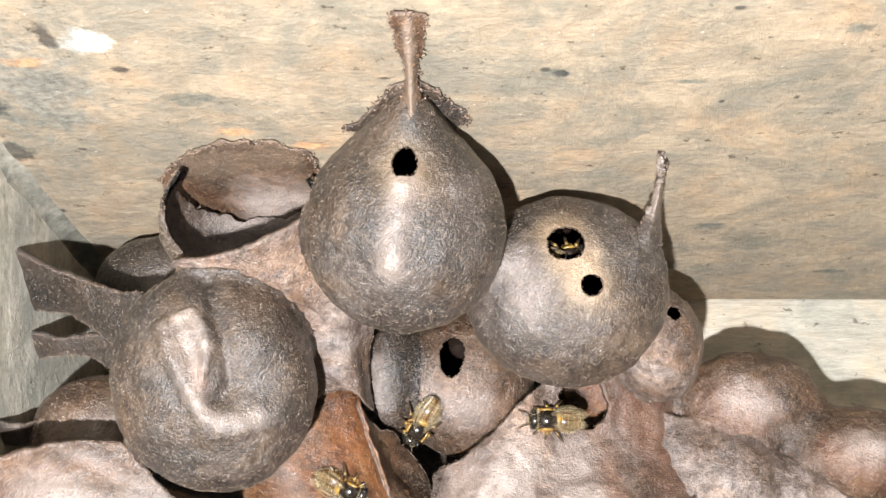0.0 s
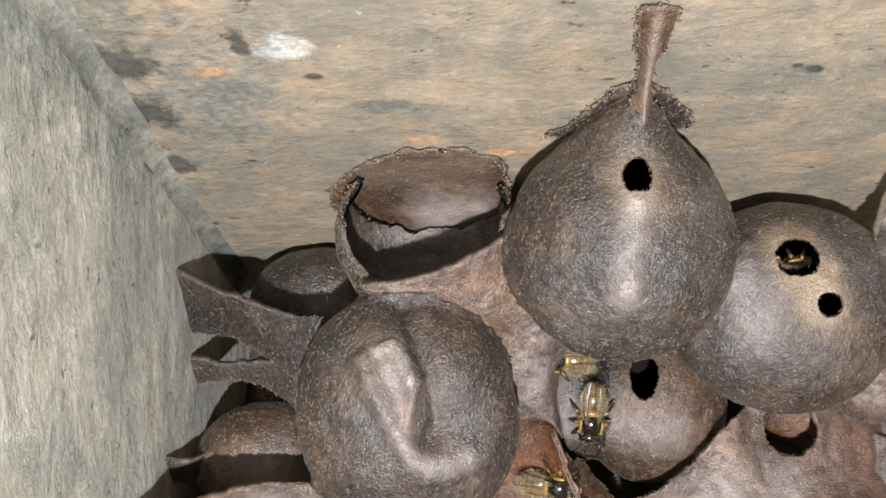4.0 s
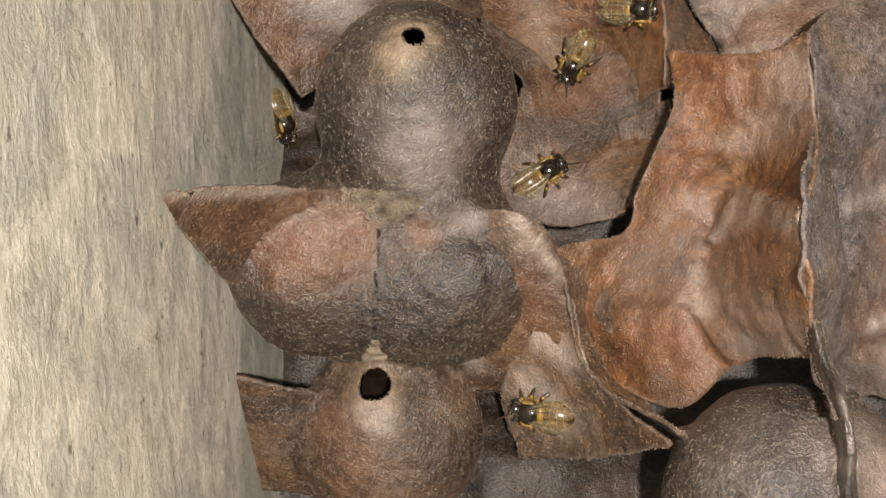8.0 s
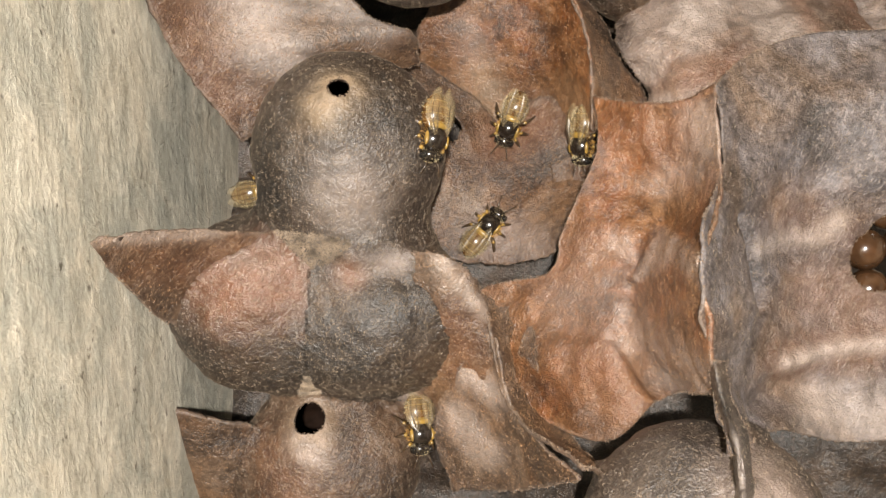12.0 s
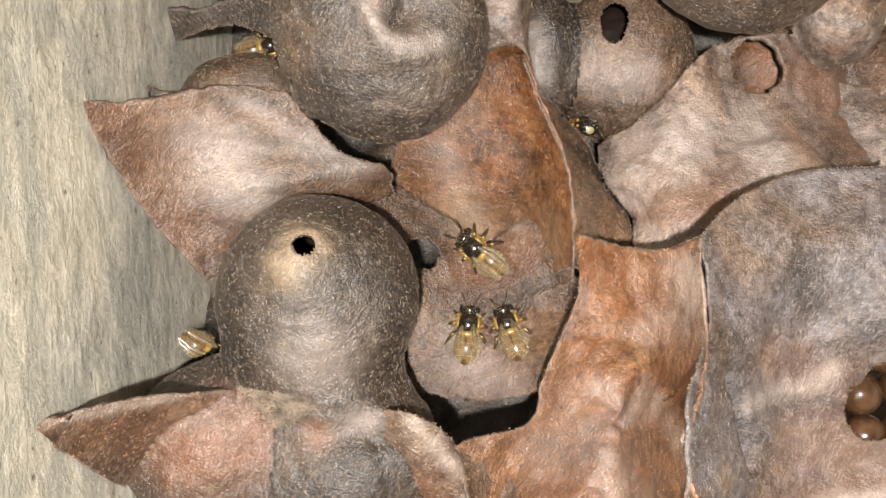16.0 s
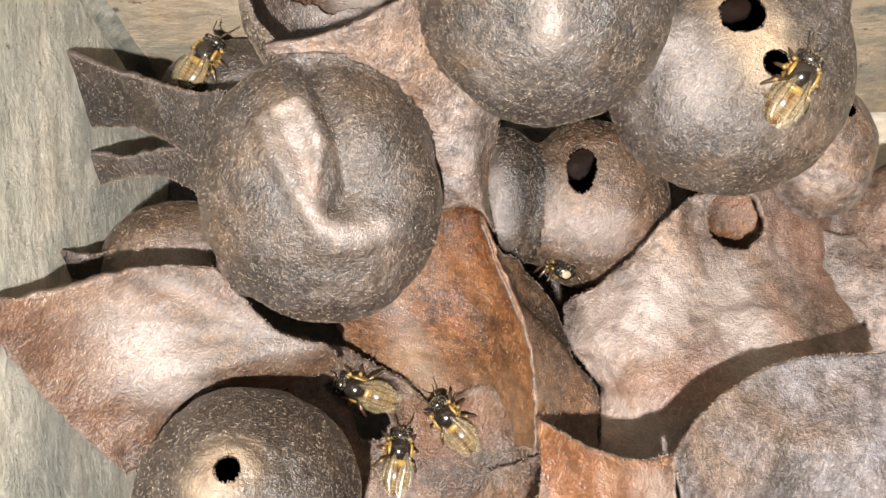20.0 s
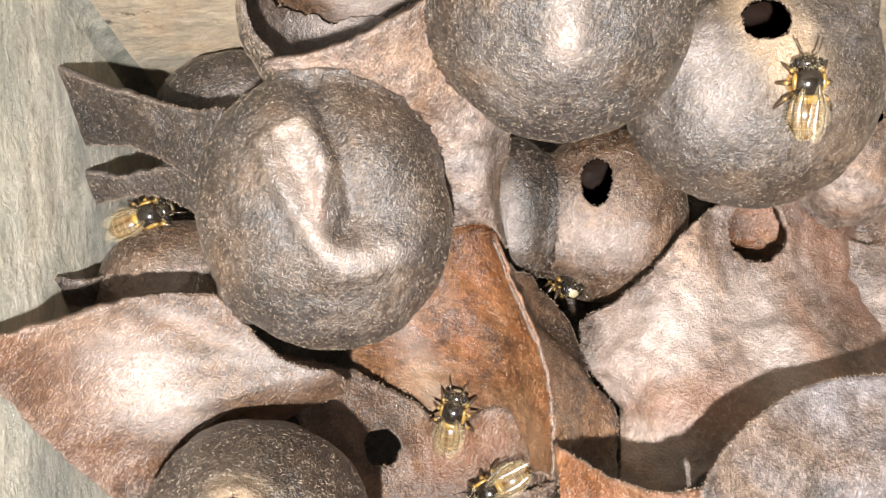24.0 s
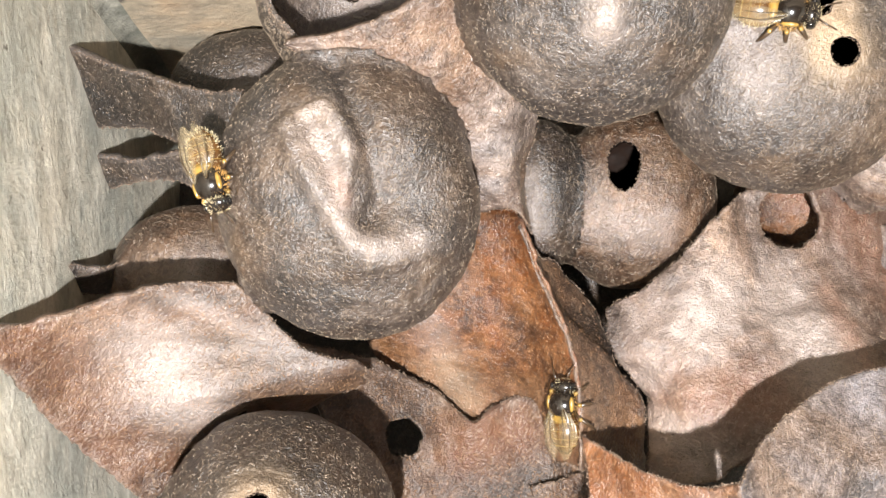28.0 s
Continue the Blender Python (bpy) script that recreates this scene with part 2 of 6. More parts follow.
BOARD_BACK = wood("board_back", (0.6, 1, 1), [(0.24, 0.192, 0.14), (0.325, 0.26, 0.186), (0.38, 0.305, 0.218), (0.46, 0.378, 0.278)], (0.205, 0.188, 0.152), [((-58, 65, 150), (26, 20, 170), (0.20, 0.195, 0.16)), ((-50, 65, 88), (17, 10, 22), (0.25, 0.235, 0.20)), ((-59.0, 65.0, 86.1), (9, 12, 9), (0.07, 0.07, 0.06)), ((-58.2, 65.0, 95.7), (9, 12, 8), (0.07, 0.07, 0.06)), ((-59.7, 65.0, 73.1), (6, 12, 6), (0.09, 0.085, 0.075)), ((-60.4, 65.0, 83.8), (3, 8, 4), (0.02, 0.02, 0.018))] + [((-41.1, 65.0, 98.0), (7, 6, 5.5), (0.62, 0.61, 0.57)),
    ((-45.3, 65.0, 98.9), (2.5, 4, 5), (0.06, 0.055, 0.05)),
    ((-39.1, 65.0, 92.4), (2.6, 2, 1.6), (0.06, 0.055, 0.05)),
    ((12.7, 65.0, 91.7), (4.5, 3, 2.0), (0.16, 0.16, 0.135)),
    ((11.0, 65.0, 92.5), (1.6, 2, 1.2), (0.06, 0.055, 0.05)),
    ((-49.7, 65.0, 74.1), (1.6, 2, .9), (0.06, 0.055, 0.05)),
    ((-59.4, 65.0, 55.6), (1.6, 2, 2), (0.06, 0.055, 0.05)),
    ((-63.9, 65.0, 61.3), (1.4, 3, 1.6), (0.06, 0.055, 0.05))] + [((-28.2, 65.0, 78.6), (6, 4, 2.5), (0.55, 0.33, 0.18)),
    ((-19.0, 65.0, 74.9), (5, 4, 2.4), (0.55, 0.33, 0.18)),
    ((-49.5, 65.0, 93.8), (6, 4, 2.5), (0.55, 0.33, 0.18)),
    ((-7.9, 65.0, 90.7), (1.8, 2, .6), (0.06, 0.055, 0.05)),
    ((-32.6, 65.0, 86.2), (9, 4, 3), (0.16, 0.16, 0.135)),
    ((45.2, 65.0, 100.2), (4, 3, 2.4), (0.16, 0.16, 0.135)),
    ((30.7, 65.0, 103.7), (1.5, 2, .8), (0.06, 0.055, 0.05))] + [((13.1, 65.0, 91.7), (2.5, 2, 1.3), (0.06, 0.055, 0.05)),
    ((28.4, 65.0, 90.0), (5, 3, 1.0), (0.16, 0.16, 0.135)),
    ((42.3, 65.0, 86.7), (1.0, 2, 1.0), (0.06, 0.055, 0.05)),
    ((33.4, 65.0, 85.7), (.9, 2, .9), (0.06, 0.055, 0.05)),
    ((66.4, 65.0, 32.2), (7, 4, 2.5), (0.16, 0.16, 0.135)),
    # pale spot painted for the lit lower part of the wall
    ((83.2, 65.0, -4.1), (16, 4, 10), (0.66, 0.63, 0.55)),
    ((41.1, 65.0, 50.3), (6, 4, 3), (0.16, 0.16, 0.135))])
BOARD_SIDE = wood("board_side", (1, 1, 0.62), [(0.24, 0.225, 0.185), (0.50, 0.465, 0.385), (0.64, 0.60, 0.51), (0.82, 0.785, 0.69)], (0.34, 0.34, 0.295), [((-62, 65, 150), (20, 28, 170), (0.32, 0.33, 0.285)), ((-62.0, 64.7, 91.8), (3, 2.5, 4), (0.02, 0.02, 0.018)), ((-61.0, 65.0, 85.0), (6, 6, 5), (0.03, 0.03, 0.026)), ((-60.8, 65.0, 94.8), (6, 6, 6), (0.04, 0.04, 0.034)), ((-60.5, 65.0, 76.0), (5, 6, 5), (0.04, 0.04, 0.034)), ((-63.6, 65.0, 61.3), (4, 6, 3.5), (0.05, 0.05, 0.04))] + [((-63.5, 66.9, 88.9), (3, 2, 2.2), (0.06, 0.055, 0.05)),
    ((-63.5, 69.2, 76.8), (3, 4.0, 4.5), (0.16, 0.16, 0.135)),
    ((-63.5, 69.3, 89.7), (3, 5.0, 7), (0.16, 0.16, 0.135)),
    ((-63.5, 68.4, 73.6), (3, 2.2, 2.0), (0.06, 0.055, 0.05)),
    ((-63.5, 69.9, 92.9), (3, 5.0, 8), (0.19, 0.2, 0.17)),
    ((-63.5, 64.9, 61.4), (3, 1.5, 2), (0.06, 0.055, 0.05))] + [((-63.5, -27.3, 99.8), (3, 8, 8), (0.62, 0.61, 0.57)),
    ((-63.5, -15.2, 101.5), (3, 7, 9), (0.62, 0.61, 0.57)),
    ((-63.5, -23.9, 91.6), (3, 1.4, 1), (0.06, 0.055, 0.05)),
    ((-63.5, -22.7, 85.6), (3, .8, .8), (0.06, 0.055, 0.05)),
    ((-63.5, -31.5, 67.7), (3, 1.0, 5), (0.16, 0.16, 0.135)),
    ((-63.5, 39.6, 63.1), (3, 6, 4), (0.16, 0.16, 0.135))], 0.3, (-TILT, 0, 0))
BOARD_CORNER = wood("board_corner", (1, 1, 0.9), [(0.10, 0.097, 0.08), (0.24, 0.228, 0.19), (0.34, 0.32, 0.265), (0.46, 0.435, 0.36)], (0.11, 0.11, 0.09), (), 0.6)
BOARD_FLOOR = wood("board_floor", (0.2, 1, 1), [(0.42, 0.38, 0.31), (0.55, 0.505, 0.42), (0.62, 0.575, 0.48), (0.70, 0.655, 0.56)], (0.44, 0.41, 0.35))
GROUND = plain("dry_earth", (0.20, 0.16, 0.11), 0.9, 0.2, 0.4, 40.0)


# ---- shapes ----
def fbm(points, scale, seed=0.0, octaves=3):
    off = Vector((seed * 7.31, seed * 3.17, seed * 5.71))
    return np.array([noise.fractal(Vector(p) * scale + off, 0.6, 2.1, octaves) for p in points])


def mesh_object(name, verts, faces, material, parent=None, label="", smooth=True):
    """One mesh object; verts in world millimetres when it has no parent, else in its parent's own."""
    me = bpy.data.meshes.new(name)
    verts = np.asarray(verts, float)
    origin = np.zeros(3)
    if parent is None:
        origin = np.array([verts[:, 0].mean(), verts[:, 1].mean(), verts[:, 2].min()])
    me.from_pydata(((verts - origin) * MM).tolist(), [], faces)
    me.materials.append(material)
    if smooth:
        me.polygons.foreach_set("use_smooth", [True] * len(me.polygons))
    me.update()
    ob = new(name, me)
    if parent is None:
        ob.location = origin * MM
    else:
        ob.parent = parent
    if label:
        ob["label"] = label
    return ob


def part(name, bm, material, parent, label=""):
    me = bpy.data.meshes.new(name)
    bm.to_mesh(me)
    bm.free()
    me.materials.append(material)
    me.polygons.foreach_set("use_smooth", [True] * len(me.polygons))
    ob = new(name, me)
    ob.parent = parent
    if label:
        ob["label"] = label
    return ob


def box(lo, hi, bevel=0.0015):
    bm = bmesh.new()
    bmesh.ops.create_cube(bm, size=1.0)
    for v in bm.verts:
        v.co = Vector([(lo[k] + hi[k]) / 2 + v.co[k] * (hi[k] - lo[k]) for k in range(3)])
    if bevel:
        bmesh.ops.bevel(bm, geom=bm.edges[:], offset=bevel, segments=2, affect="EDGES")
    return bm


def slab(name, lo, hi, material, label, bevel=0.0015):
    me = bpy.data.meshes.new(name)
    bm = box(lo, hi, bevel)
    bm.to_mesh(me)
    bm.free()
    me.materials.append(material)
    return tagged(new(name, me), label, name.split("_")[0], "", "structure")


TURN = np.array(NEST.to_3x3())


def squash(a):
    """Drop the depth into the nest from points."""
    a = np.asarray(a, float)
    return a - (a @ TURN[:, 1])[..., None] * TURN[:, 1]


def tint(ob, verts, tints, seed=0.0, border=None):
    """How fresh (tan), rusty or pale the wax is, vertex by vertex; pale also paints in sheen. tints: (from, to, width,
    (fresh, rusty, pale)).
    """
    c = np.zeros((len(verts), 4))
    c[:, 3] = 1.0
    for p, q, w, amount in tints:
        p, q, at = np.array(p), np.array(q), verts
        if border is not None:
            p, q, at = squash(p), squash(q), squash(verts)
        k = np.clip(((at - p) @ (q - p)) / max((q - p) @ (q - p), 1e-6), 0, 1)[:, None]
        d = np.linalg.norm(at - (p + k * (q - p)), axis=1) / w
        d = d + 0.25 * fbm(verts, 0.6, seed + w, 2)
        c[:, :3] = np.maximum(c[:, :3], np.exp(-np.maximum(d, 0) ** 2.2)[:, None] * np.array(amount))
    if border is not None:
        c[:, 2] = np.maximum(c[:, 2], 0.1 * np.exp(-((border / (0.55 + 0.4 * fbm(verts, 0.5, seed + 4, 2))) ** 2)))
    a = ob.data.attributes.new("wax_kind_and_sheen", "FLOAT_COLOR", "POINT")
    a.data.foreach_set("color", c.ravel())


def cut(data, faces, field):
    """Trim faces to where field is above nought; rows of data are carried along the trimmed edges."""
    rows, out, fresh = list(data), [], {}
    inside = field > 0
    for face in faces:
        if all(inside[v] for v in face):
            out.append(face)
            continue
        loop = []
        for a, b in zip(face, list(face[1:]) + [face[0]]):
            if inside[a]:
                loop.append(a)
            if inside[a] != inside[b]:
                key = (min(a, b), max(a, b))
                if key not in fresh:
                    fresh[key] = len(rows)
                    rows.append(data[a] + field[a] / (field[a] - field[b]) * (data[b] - data[a]))
                loop.append(fresh[key])
        if len(loop) > 2:
            out.append(loop)
    return np.array(rows), out


POTS = []


def pot(label, centre, radii, material, **more):
    POTS.append(dict(label=label, centre=np.array(centre), radii=radii, material=material, **more))


STEP = 0.4


def egg_field(spec, at):
    """How far points lie outside a pot's uneven ellipsoid (radii across, towards the eye, up the slope), with its bumps, ridges and coils."""
    centre, radii, a = spec["centre"], np.array(spec["radii"], float), radians(spec.get("turn", 0.0))
    spin = TURN @ np.array([[math.cos(a), 0, math.sin(a)], [0, 1, 0], [-math.sin(a), 0, math.cos(a)]])
    local = (at - centre) @ spin
    k = np.linalg.norm(local / radii, axis=1) + 1e-6
    out = k * (k - 1) / (np.linalg.norm(local / radii**2, axis=1) + 1e-6)

    def on(p):
        d = spin.T @ (np.array(p) - centre)
        return centre + spin @ (d / np.linalg.norm(d / radii))

    near = np.abs(out) < 6
    skin = centre + (at[near] - centre) / k[near][:, None]
    lift, crest, groove = np.zeros((3, len(skin)))
    for p, r, h in spec.get("bumps", ()):
        lift += h * np.exp(-((np.linalg.norm(skin - on(p), axis=1) / r) ** 2))
    for *line, w, h in spec.get("ridges", ()):
        for p, q in zip(line, line[1:]):
            p, q = on(p), on(q)
            f = np.clip(((skin - p) @ (q - p)) / ((q - p) @ (q - p)), 0, 1)[:, None]
            one = h * np.exp(-((np.linalg.norm(skin - (p + f * (q - p)), axis=1) / w) ** 2))
            crest, groove = np.maximum(crest, one), np.minimum(groove, one)
    lift += crest + groove
    for p, gap, h in spec.get("coils", ()):
        d = np.linalg.norm(skin - on(p), axis=1)
        lift += h * np.sin(2 * math.pi * d / gap) * np.exp(-((d / (3.2 * gap)) ** 2))
    out[near] -= lift
    return out, on


def blend(a, b, k):
    h = np.clip(0.5 + 0.5 * (b - a) / k, 0, 1)
    return b + (a - b) * h - k * h * (1 - h)


def net(field, low, step):
    """The skin of a field on a lattice: one corner in each cell that it crosses, four-sided faces between."""
    sign = field < 0
    shape = np.array(field.shape) - 1
    total, count = np.zeros((*shape, 3)), np.zeros(shape)
    corners = list(itertools.product((0, 1), repeat=3))
    grab = lambda arr, c: arr[c[0]:c[0] + shape[0], c[1]:c[1] + shape[1], c[2]:c[2] + shape[2]]
    for c in corners:
        for axis in range(3):
            if c[axis]:
                continue
            e = list(c)
            e[axis] = 1
            fa, fb = grab(field, c), grab(field, e)
            cross = grab(sign, c) != grab(sign, e)
            f = np.where(cross, fa / np.where(cross, fa - fb, 1.0), 0.0)
            for k in range(3):
                total[..., k] += cross * (c[k] + (f if k == axis else 0.0))
            count += cross
    live = count > 0
    index = np.full(shape, -1)
    index[live] = np.arange(live.sum())
    verts = low + (np.argwhere(live) + total[live] / count[live][:, None]) * step
    faces = []
    for axis in range(3):
        u, v = (axis + 1) % 3, (axis + 2) % 3
        ahead = np.roll(sign, -1, axis)
        spots = np.argwhere(sign != ahead)
        ok = (spots[:, axis] < shape[axis]) & (spots[:, u] > 0) & (spots[:, v] > 0) & (spots[:, u] < shape[u]) & (spots[:, v] < shape[v])
        spots = spots[ok]
        ring = []
        for du, dv in ((-1, -1), (0, -1), (0, 0), (-1, 0)):
            q = spots.copy()
            q[:, u] += du
            q[:, v] += dv
            ring.append(index[q[:, 0], q[:, 1], q[:, 2]])
        ring = np.array(ring).T
        back = ~sign[spots[:, 0], spots[:, 1], spots[:, 2]]
        ring[back] = ring[back][:, ::-1]
        faces.append(ring)
    return verts, np.concatenate(faces)


def normals_of(verts, faces):
    n = np.zeros_like(verts)
    face = np.cross(verts[faces[:, 2]] - verts[faces[:, 0]], verts[faces[:, 3]] - verts[faces[:, 1]])
    for k in range(4):
        np.add.at(n, faces[:, k], face)
    return n / (np.linalg.norm(n, axis=1, keepdims=True) + 1e-12)


def shaded(ob, normals):
    """Smooth shading by given normals, so that neighbours meet without a seam."""
    ob.data.normals_split_custom_set_from_vertices(normals.tolist())


def fibres(parent, origin, verts, normals, faces, count, seed, material, label="short pale plant fibres in the wax"):
    """Short bent plant fibres kneaded into the side of the wax that is open to view."""
    rng = np.random.default_rng(seed)
    tri = np.array([(f[0], f[k], f[k + 1]) for f in faces for k in range(1, len(f) - 1)])
    a, b, c = verts[tri[:, 0]], verts[tri[:, 1]], verts[tri[:, 2]]
    area = np.linalg.norm(np.cross(b - a, c - a), axis=1) * ((normals[tri[:, 0]] @ -TURN[:, 1]) > -0.15)
    if area.sum() <= 0:
        return
    pick = rng.choice(len(tri), count, p=area / area.sum())
    r1, r2 = np.sqrt(rng.random((count, 1))), rng.random((count, 1))
    at = a[pick] * (1 - r1) + b[pick] * r1 * (1 - r2) + c[pick] * r1 * r2
    up = normals[tri[pick, 0]]
    way = rng.normal(size=(count, 3))
    way -= (way * up).sum(1, keepdims=True) * up
    way /= np.linalg.norm(way, axis=1, keepdims=True)
    side = np.cross(up, way)
    length, thick, bend = rng.uniform(0.12, 0.5, (count, 1)), rng.uniform(0.018, 0.042, (count, 1)), rng.normal(0, 0.3, (count, 1))
    rise = rng.uniform(0.01, 0.07, (count, 1))
    rows = []
    for s, h, w in ((-1, -0.05, 0.5), (0, 1, 1), (1, -0.05, 0.4)):
        mid = at + way * length * s * 0.7 + side * bend * (1 - s * s) * length + up * (rise * h if h > 0 else h)
        rows += [mid - side * thick * w, mid + up * thick * w, mid + side * thick * w]
    pts = np.stack(rows, 1).reshape(-1, 3)
    base = np.arange(count)[:, None] * 9
    quads = np.concatenate([base + q for q in ((0, 1, 4, 3), (1, 2, 5, 4), (3, 4, 7, 6), (4, 5, 8, 7))])
    ob = mesh_object("fibre_layer", pts - origin, quads.tolist(), material, parent, label, smooth=False)
    ob["kind"] = "stuff"


def crumbs(parent, origin, verts, faces, only=None, size=0.2, seed=0, label="crumbly pale torn edge"):
    """Granular wax along the open edges of a mesh."""
    seen = collections.Counter()
    for f in faces:
        for p, q in zip(f, list(f[1:]) + [f[0]]):
            seen[(min(p, q), max(p, q))] += 1
    edges = np.array([e for e, n in seen.items() if n == 1 and (only is None or (only[e[0]] and only[e[1]]))])
    if not len(edges):
        return
    rng = np.random.default_rng(seed)
    a, b = verts[edges[:, 0]], verts[edges[:, 1]]
    length = np.linalg.norm(b - a, axis=1)
    count = min(5000, int(length.sum() / (size * 0.6)))
    pick = rng.choice(len(edges), count, p=length / length.sum())
    at = a[pick] + (b - a)[pick] * rng.random((count, 1)) + rng.normal(0, size * 0.8, (count, 3)) + TURN[:, 1] * size * 1.1
    unit = np.array([(1, 0, 0), (-1, 0, 0), (0, 1, 0), (0, -1, 0), (0, 0, 1), (0, 0, -1)], float)
    form = unit[None] * rng.uniform(0.35, 1.0, (count, 1, 3)) * rng.uniform(0.5, 1.5, (count, 1, 1)) * size
    turn, _ = np.linalg.qr(rng.normal(size=(count, 3, 3)))
    pts = (np.einsum("nij,nkj->nki", turn, form) + at[:, None]).reshape(-1, 3)
    base = np.arange(count)[:, None] * 6
    tris = np.concatenate([base + q for q in ((0, 2, 4), (2, 1, 4), (1, 3, 4), (3, 0, 4), (2, 0, 5), (1, 2, 5), (3, 1, 5), (0, 3, 5))])
    ob = mesh_object("torn_edge", pts - origin, tris.tolist(), CRUMB, parent, label)
    ob["kind"] = "stuff"


def make_pot(spec, alone=False, step=STEP):
    """A wax pot with real openings, run together with the pots and sheets that it touches."""
    centre, holes, seed = spec["centre"], spec.get("holes", ()), spec.get("seed", 1.0)
    wall, reach = spec.get("wall", 0.5), max(spec["radii"]) + 4.0
    low = np.floor((centre - reach) / (2 * step)) * 2
    size = (np.ceil((centre + reach) / (2 * step)) * 2 - low + 1).astype(int)
    low = low * step
    mates = [spec] if alone else [o for o in POTS if np.linalg.norm(o["centre"] - centre) < reach + max(o["radii"]) + 3]
    lattice = low + np.stack(np.meshgrid(*[np.arange(n) for n in size], indexing="ij"), -1).reshape(-1, 3) * step
    field = np.full(len(lattice), 50.0)
    for o in mates:
        d, on = egg_field(o, lattice)
        field = blend(field, d, o.get("soft", 3.0))
    pots = field.reshape(size)
    cloth = np.full(size, 50.0)
    if not alone:
        rough_grid = np.full([(n + 1) // 2 for n in size], 50.0)
        for i, j, k in np.argwhere(np.abs(pots[::2, ::2, ::2]) < 3.4):
            hit = SHEET_TREE.find_nearest((low[0] + 2 * i * step, low[1] + 2 * j * step, low[2] + 2 * k * step), 3.4)[3]
            if hit is not None:
                rough_grid[i, j, k] = hit
        rough_grid = np.minimum(rough_grid, 4.0)
        cloth[::2, ::2, ::2] = rough_grid
        cloth[1::2, ::2, ::2] = (cloth[:-1:2, ::2, ::2] + cloth[2::2, ::2, ::2]) / 2
        cloth[:, 1::2, ::2] = (cloth[:, :-1:2, ::2] + cloth[:, 2::2, ::2]) / 2
        cloth[:, :, 1::2] = (cloth[:, :, :-1:2] + cloth[:, :, 2::2]) / 2
    whole = blend(pots, cloth + 0.12, 2.2)
    verts, faces = net(whole, low, step)
    if alone:
        owner = np.zeros(len(verts), int)
        mine = np.ones(len(faces), bool)
    else:
        dist = np.stack([egg_field(o, verts)[0] for o in mates])
        owner = np.argmin(dist, 0)
        spot = np.clip(np.round((verts - low) / step).astype(int), 0, size - 1)
        sheet_d, pot_d = cloth[spot[:, 0], spot[:, 1], spot[:, 2]], pots[spot[:, 0], spot[:, 1], spot[:, 2]]
        keep = (pot_d < sheet_d + 3.0) & (owner == [o is spec for o in mates].index(True))
        mine = keep[faces].sum(1) >= 2
    normals = normals_of(verts, faces)
    grain = spec.get("rough", 0.35)
    used = np.unique(faces[mine])
    lift = np.zeros(len(verts))
    lift[used] = grain * (fbm(verts[used], 0.11, 1.0, 3) + 0.3 * fbm(verts[used], 0.5, 4.0, 3))
    verts = verts + normals * lift[:, None]
    normals[used] = normals_of(verts, faces)[used]
    at = np.full(len(verts), -1)
    at[used] = np.arange(len(used))
    place, way, faces = verts[used], normals[used], at[faces[mine]].tolist()
    on = egg_field(spec, place[:1])[1]
    rim = np.zeros(len(place))
    for p, r, *tall in holes:
        p = on(p)
        p = place[np.argmax((place - centre) / np.linalg.norm(place - centre, axis=1, keepdims=True) @ ((p - centre) / np.linalg.norm(p - centre)))]
        gap = place - p
        up = TURN[:, 2]
        dist = np.linalg.norm(gap - (1 - 1 / (tall[0] if tall else 1.0)) * (gap @ up)[:, None] * up, axis=1)
        edge = dist - r * (1 + min(0.13, 0.05 * r) * fbm(gap / r, 1.3, seed + r, 3))
        if r > 6:
            edge = np.maximum(edge, egg_field(spec, place)[0] - 0.6)
        data, faces = cut(np.hstack([place, way, rim[:, None]]), faces, edge)
        fresh = np.arange(len(data)) >= len(place)
        place, way, rim = data[:, :3], data[:, 3:6], np.where(fresh, 1.0, data[:, 6])
    if "back" in spec:
        edge = spec["back"] - place[:, 1] + 0.5 * fbm(place, 0.5, seed, 3)
        data, faces = cut(np.hstack([place, way, rim[:, None]]), faces, edge)
        place, way, rim = data[:, :3], data[:, 3:6], np.where(np.arange(len(data)) >= len(place), 1.0, data[:, 6])
    tints = [(on(p), on(q), w, c) for p, q, w, c in spec.get("tints", ())]
    ob = new(spec.get("name", "wax_pot"))
    origin = np.array([centre[0], centre[1], place[:, 2].min()])
    ob.location = origin * MM
    kinds = np.zeros(len(place), int)
    for p, q, w, c in tints:
        if max(c) > 0.33 and c[1] < 0.36:
            k = np.clip(((place - p) @ (q - p)) / max((q - p) @ (q - p), 1e-6), 0, 1)[:, None]
            d = np.linalg.norm(place - (p + k * (q - p)), axis=1) / w + 0.25 * fbm(place, 0.6, seed + w, 2)
            kinds[d < 0.9] = 1 if c[0] > 0.45 else 2
    face_kind = [min(kinds[v] for v in f) if all(kinds[v] for v in f) else 0 for f in faces]
    for n, (piece, words) in enumerate((("body", ""), ("collar", "fresh tan wax"), ("crease", "pale wax, partly painted sheen"))):
        some = [f for f, k in zip(faces, face_kind) if k == n]
        if not some:
            continue
        used = sorted({v for f in some for v in f})
        at = {v: i for i, v in enumerate(used)}
        some = [[at[v] for v in f] for f in some]
        pts, nor = place[used], way[used] / np.linalg.norm(way[used], axis=1, keepdims=True)
        if holes:
            m = len(pts)
            inside = [[v + m for v in f[::-1]] for f in some]
            edges = collections.Counter((min(a, b), max(a, b)) for f in some for a, b in zip(f, f[1:] + f[:1]))
            for f in list(some):
                for a, b in zip(f, f[1:] + f[:1]):
                    if edges[(min(a, b), max(a, b))] == 1 and rim[used[a]] > 0 and rim[used[b]] > 0:
                        inside.append([b, a, a + m, b + m])
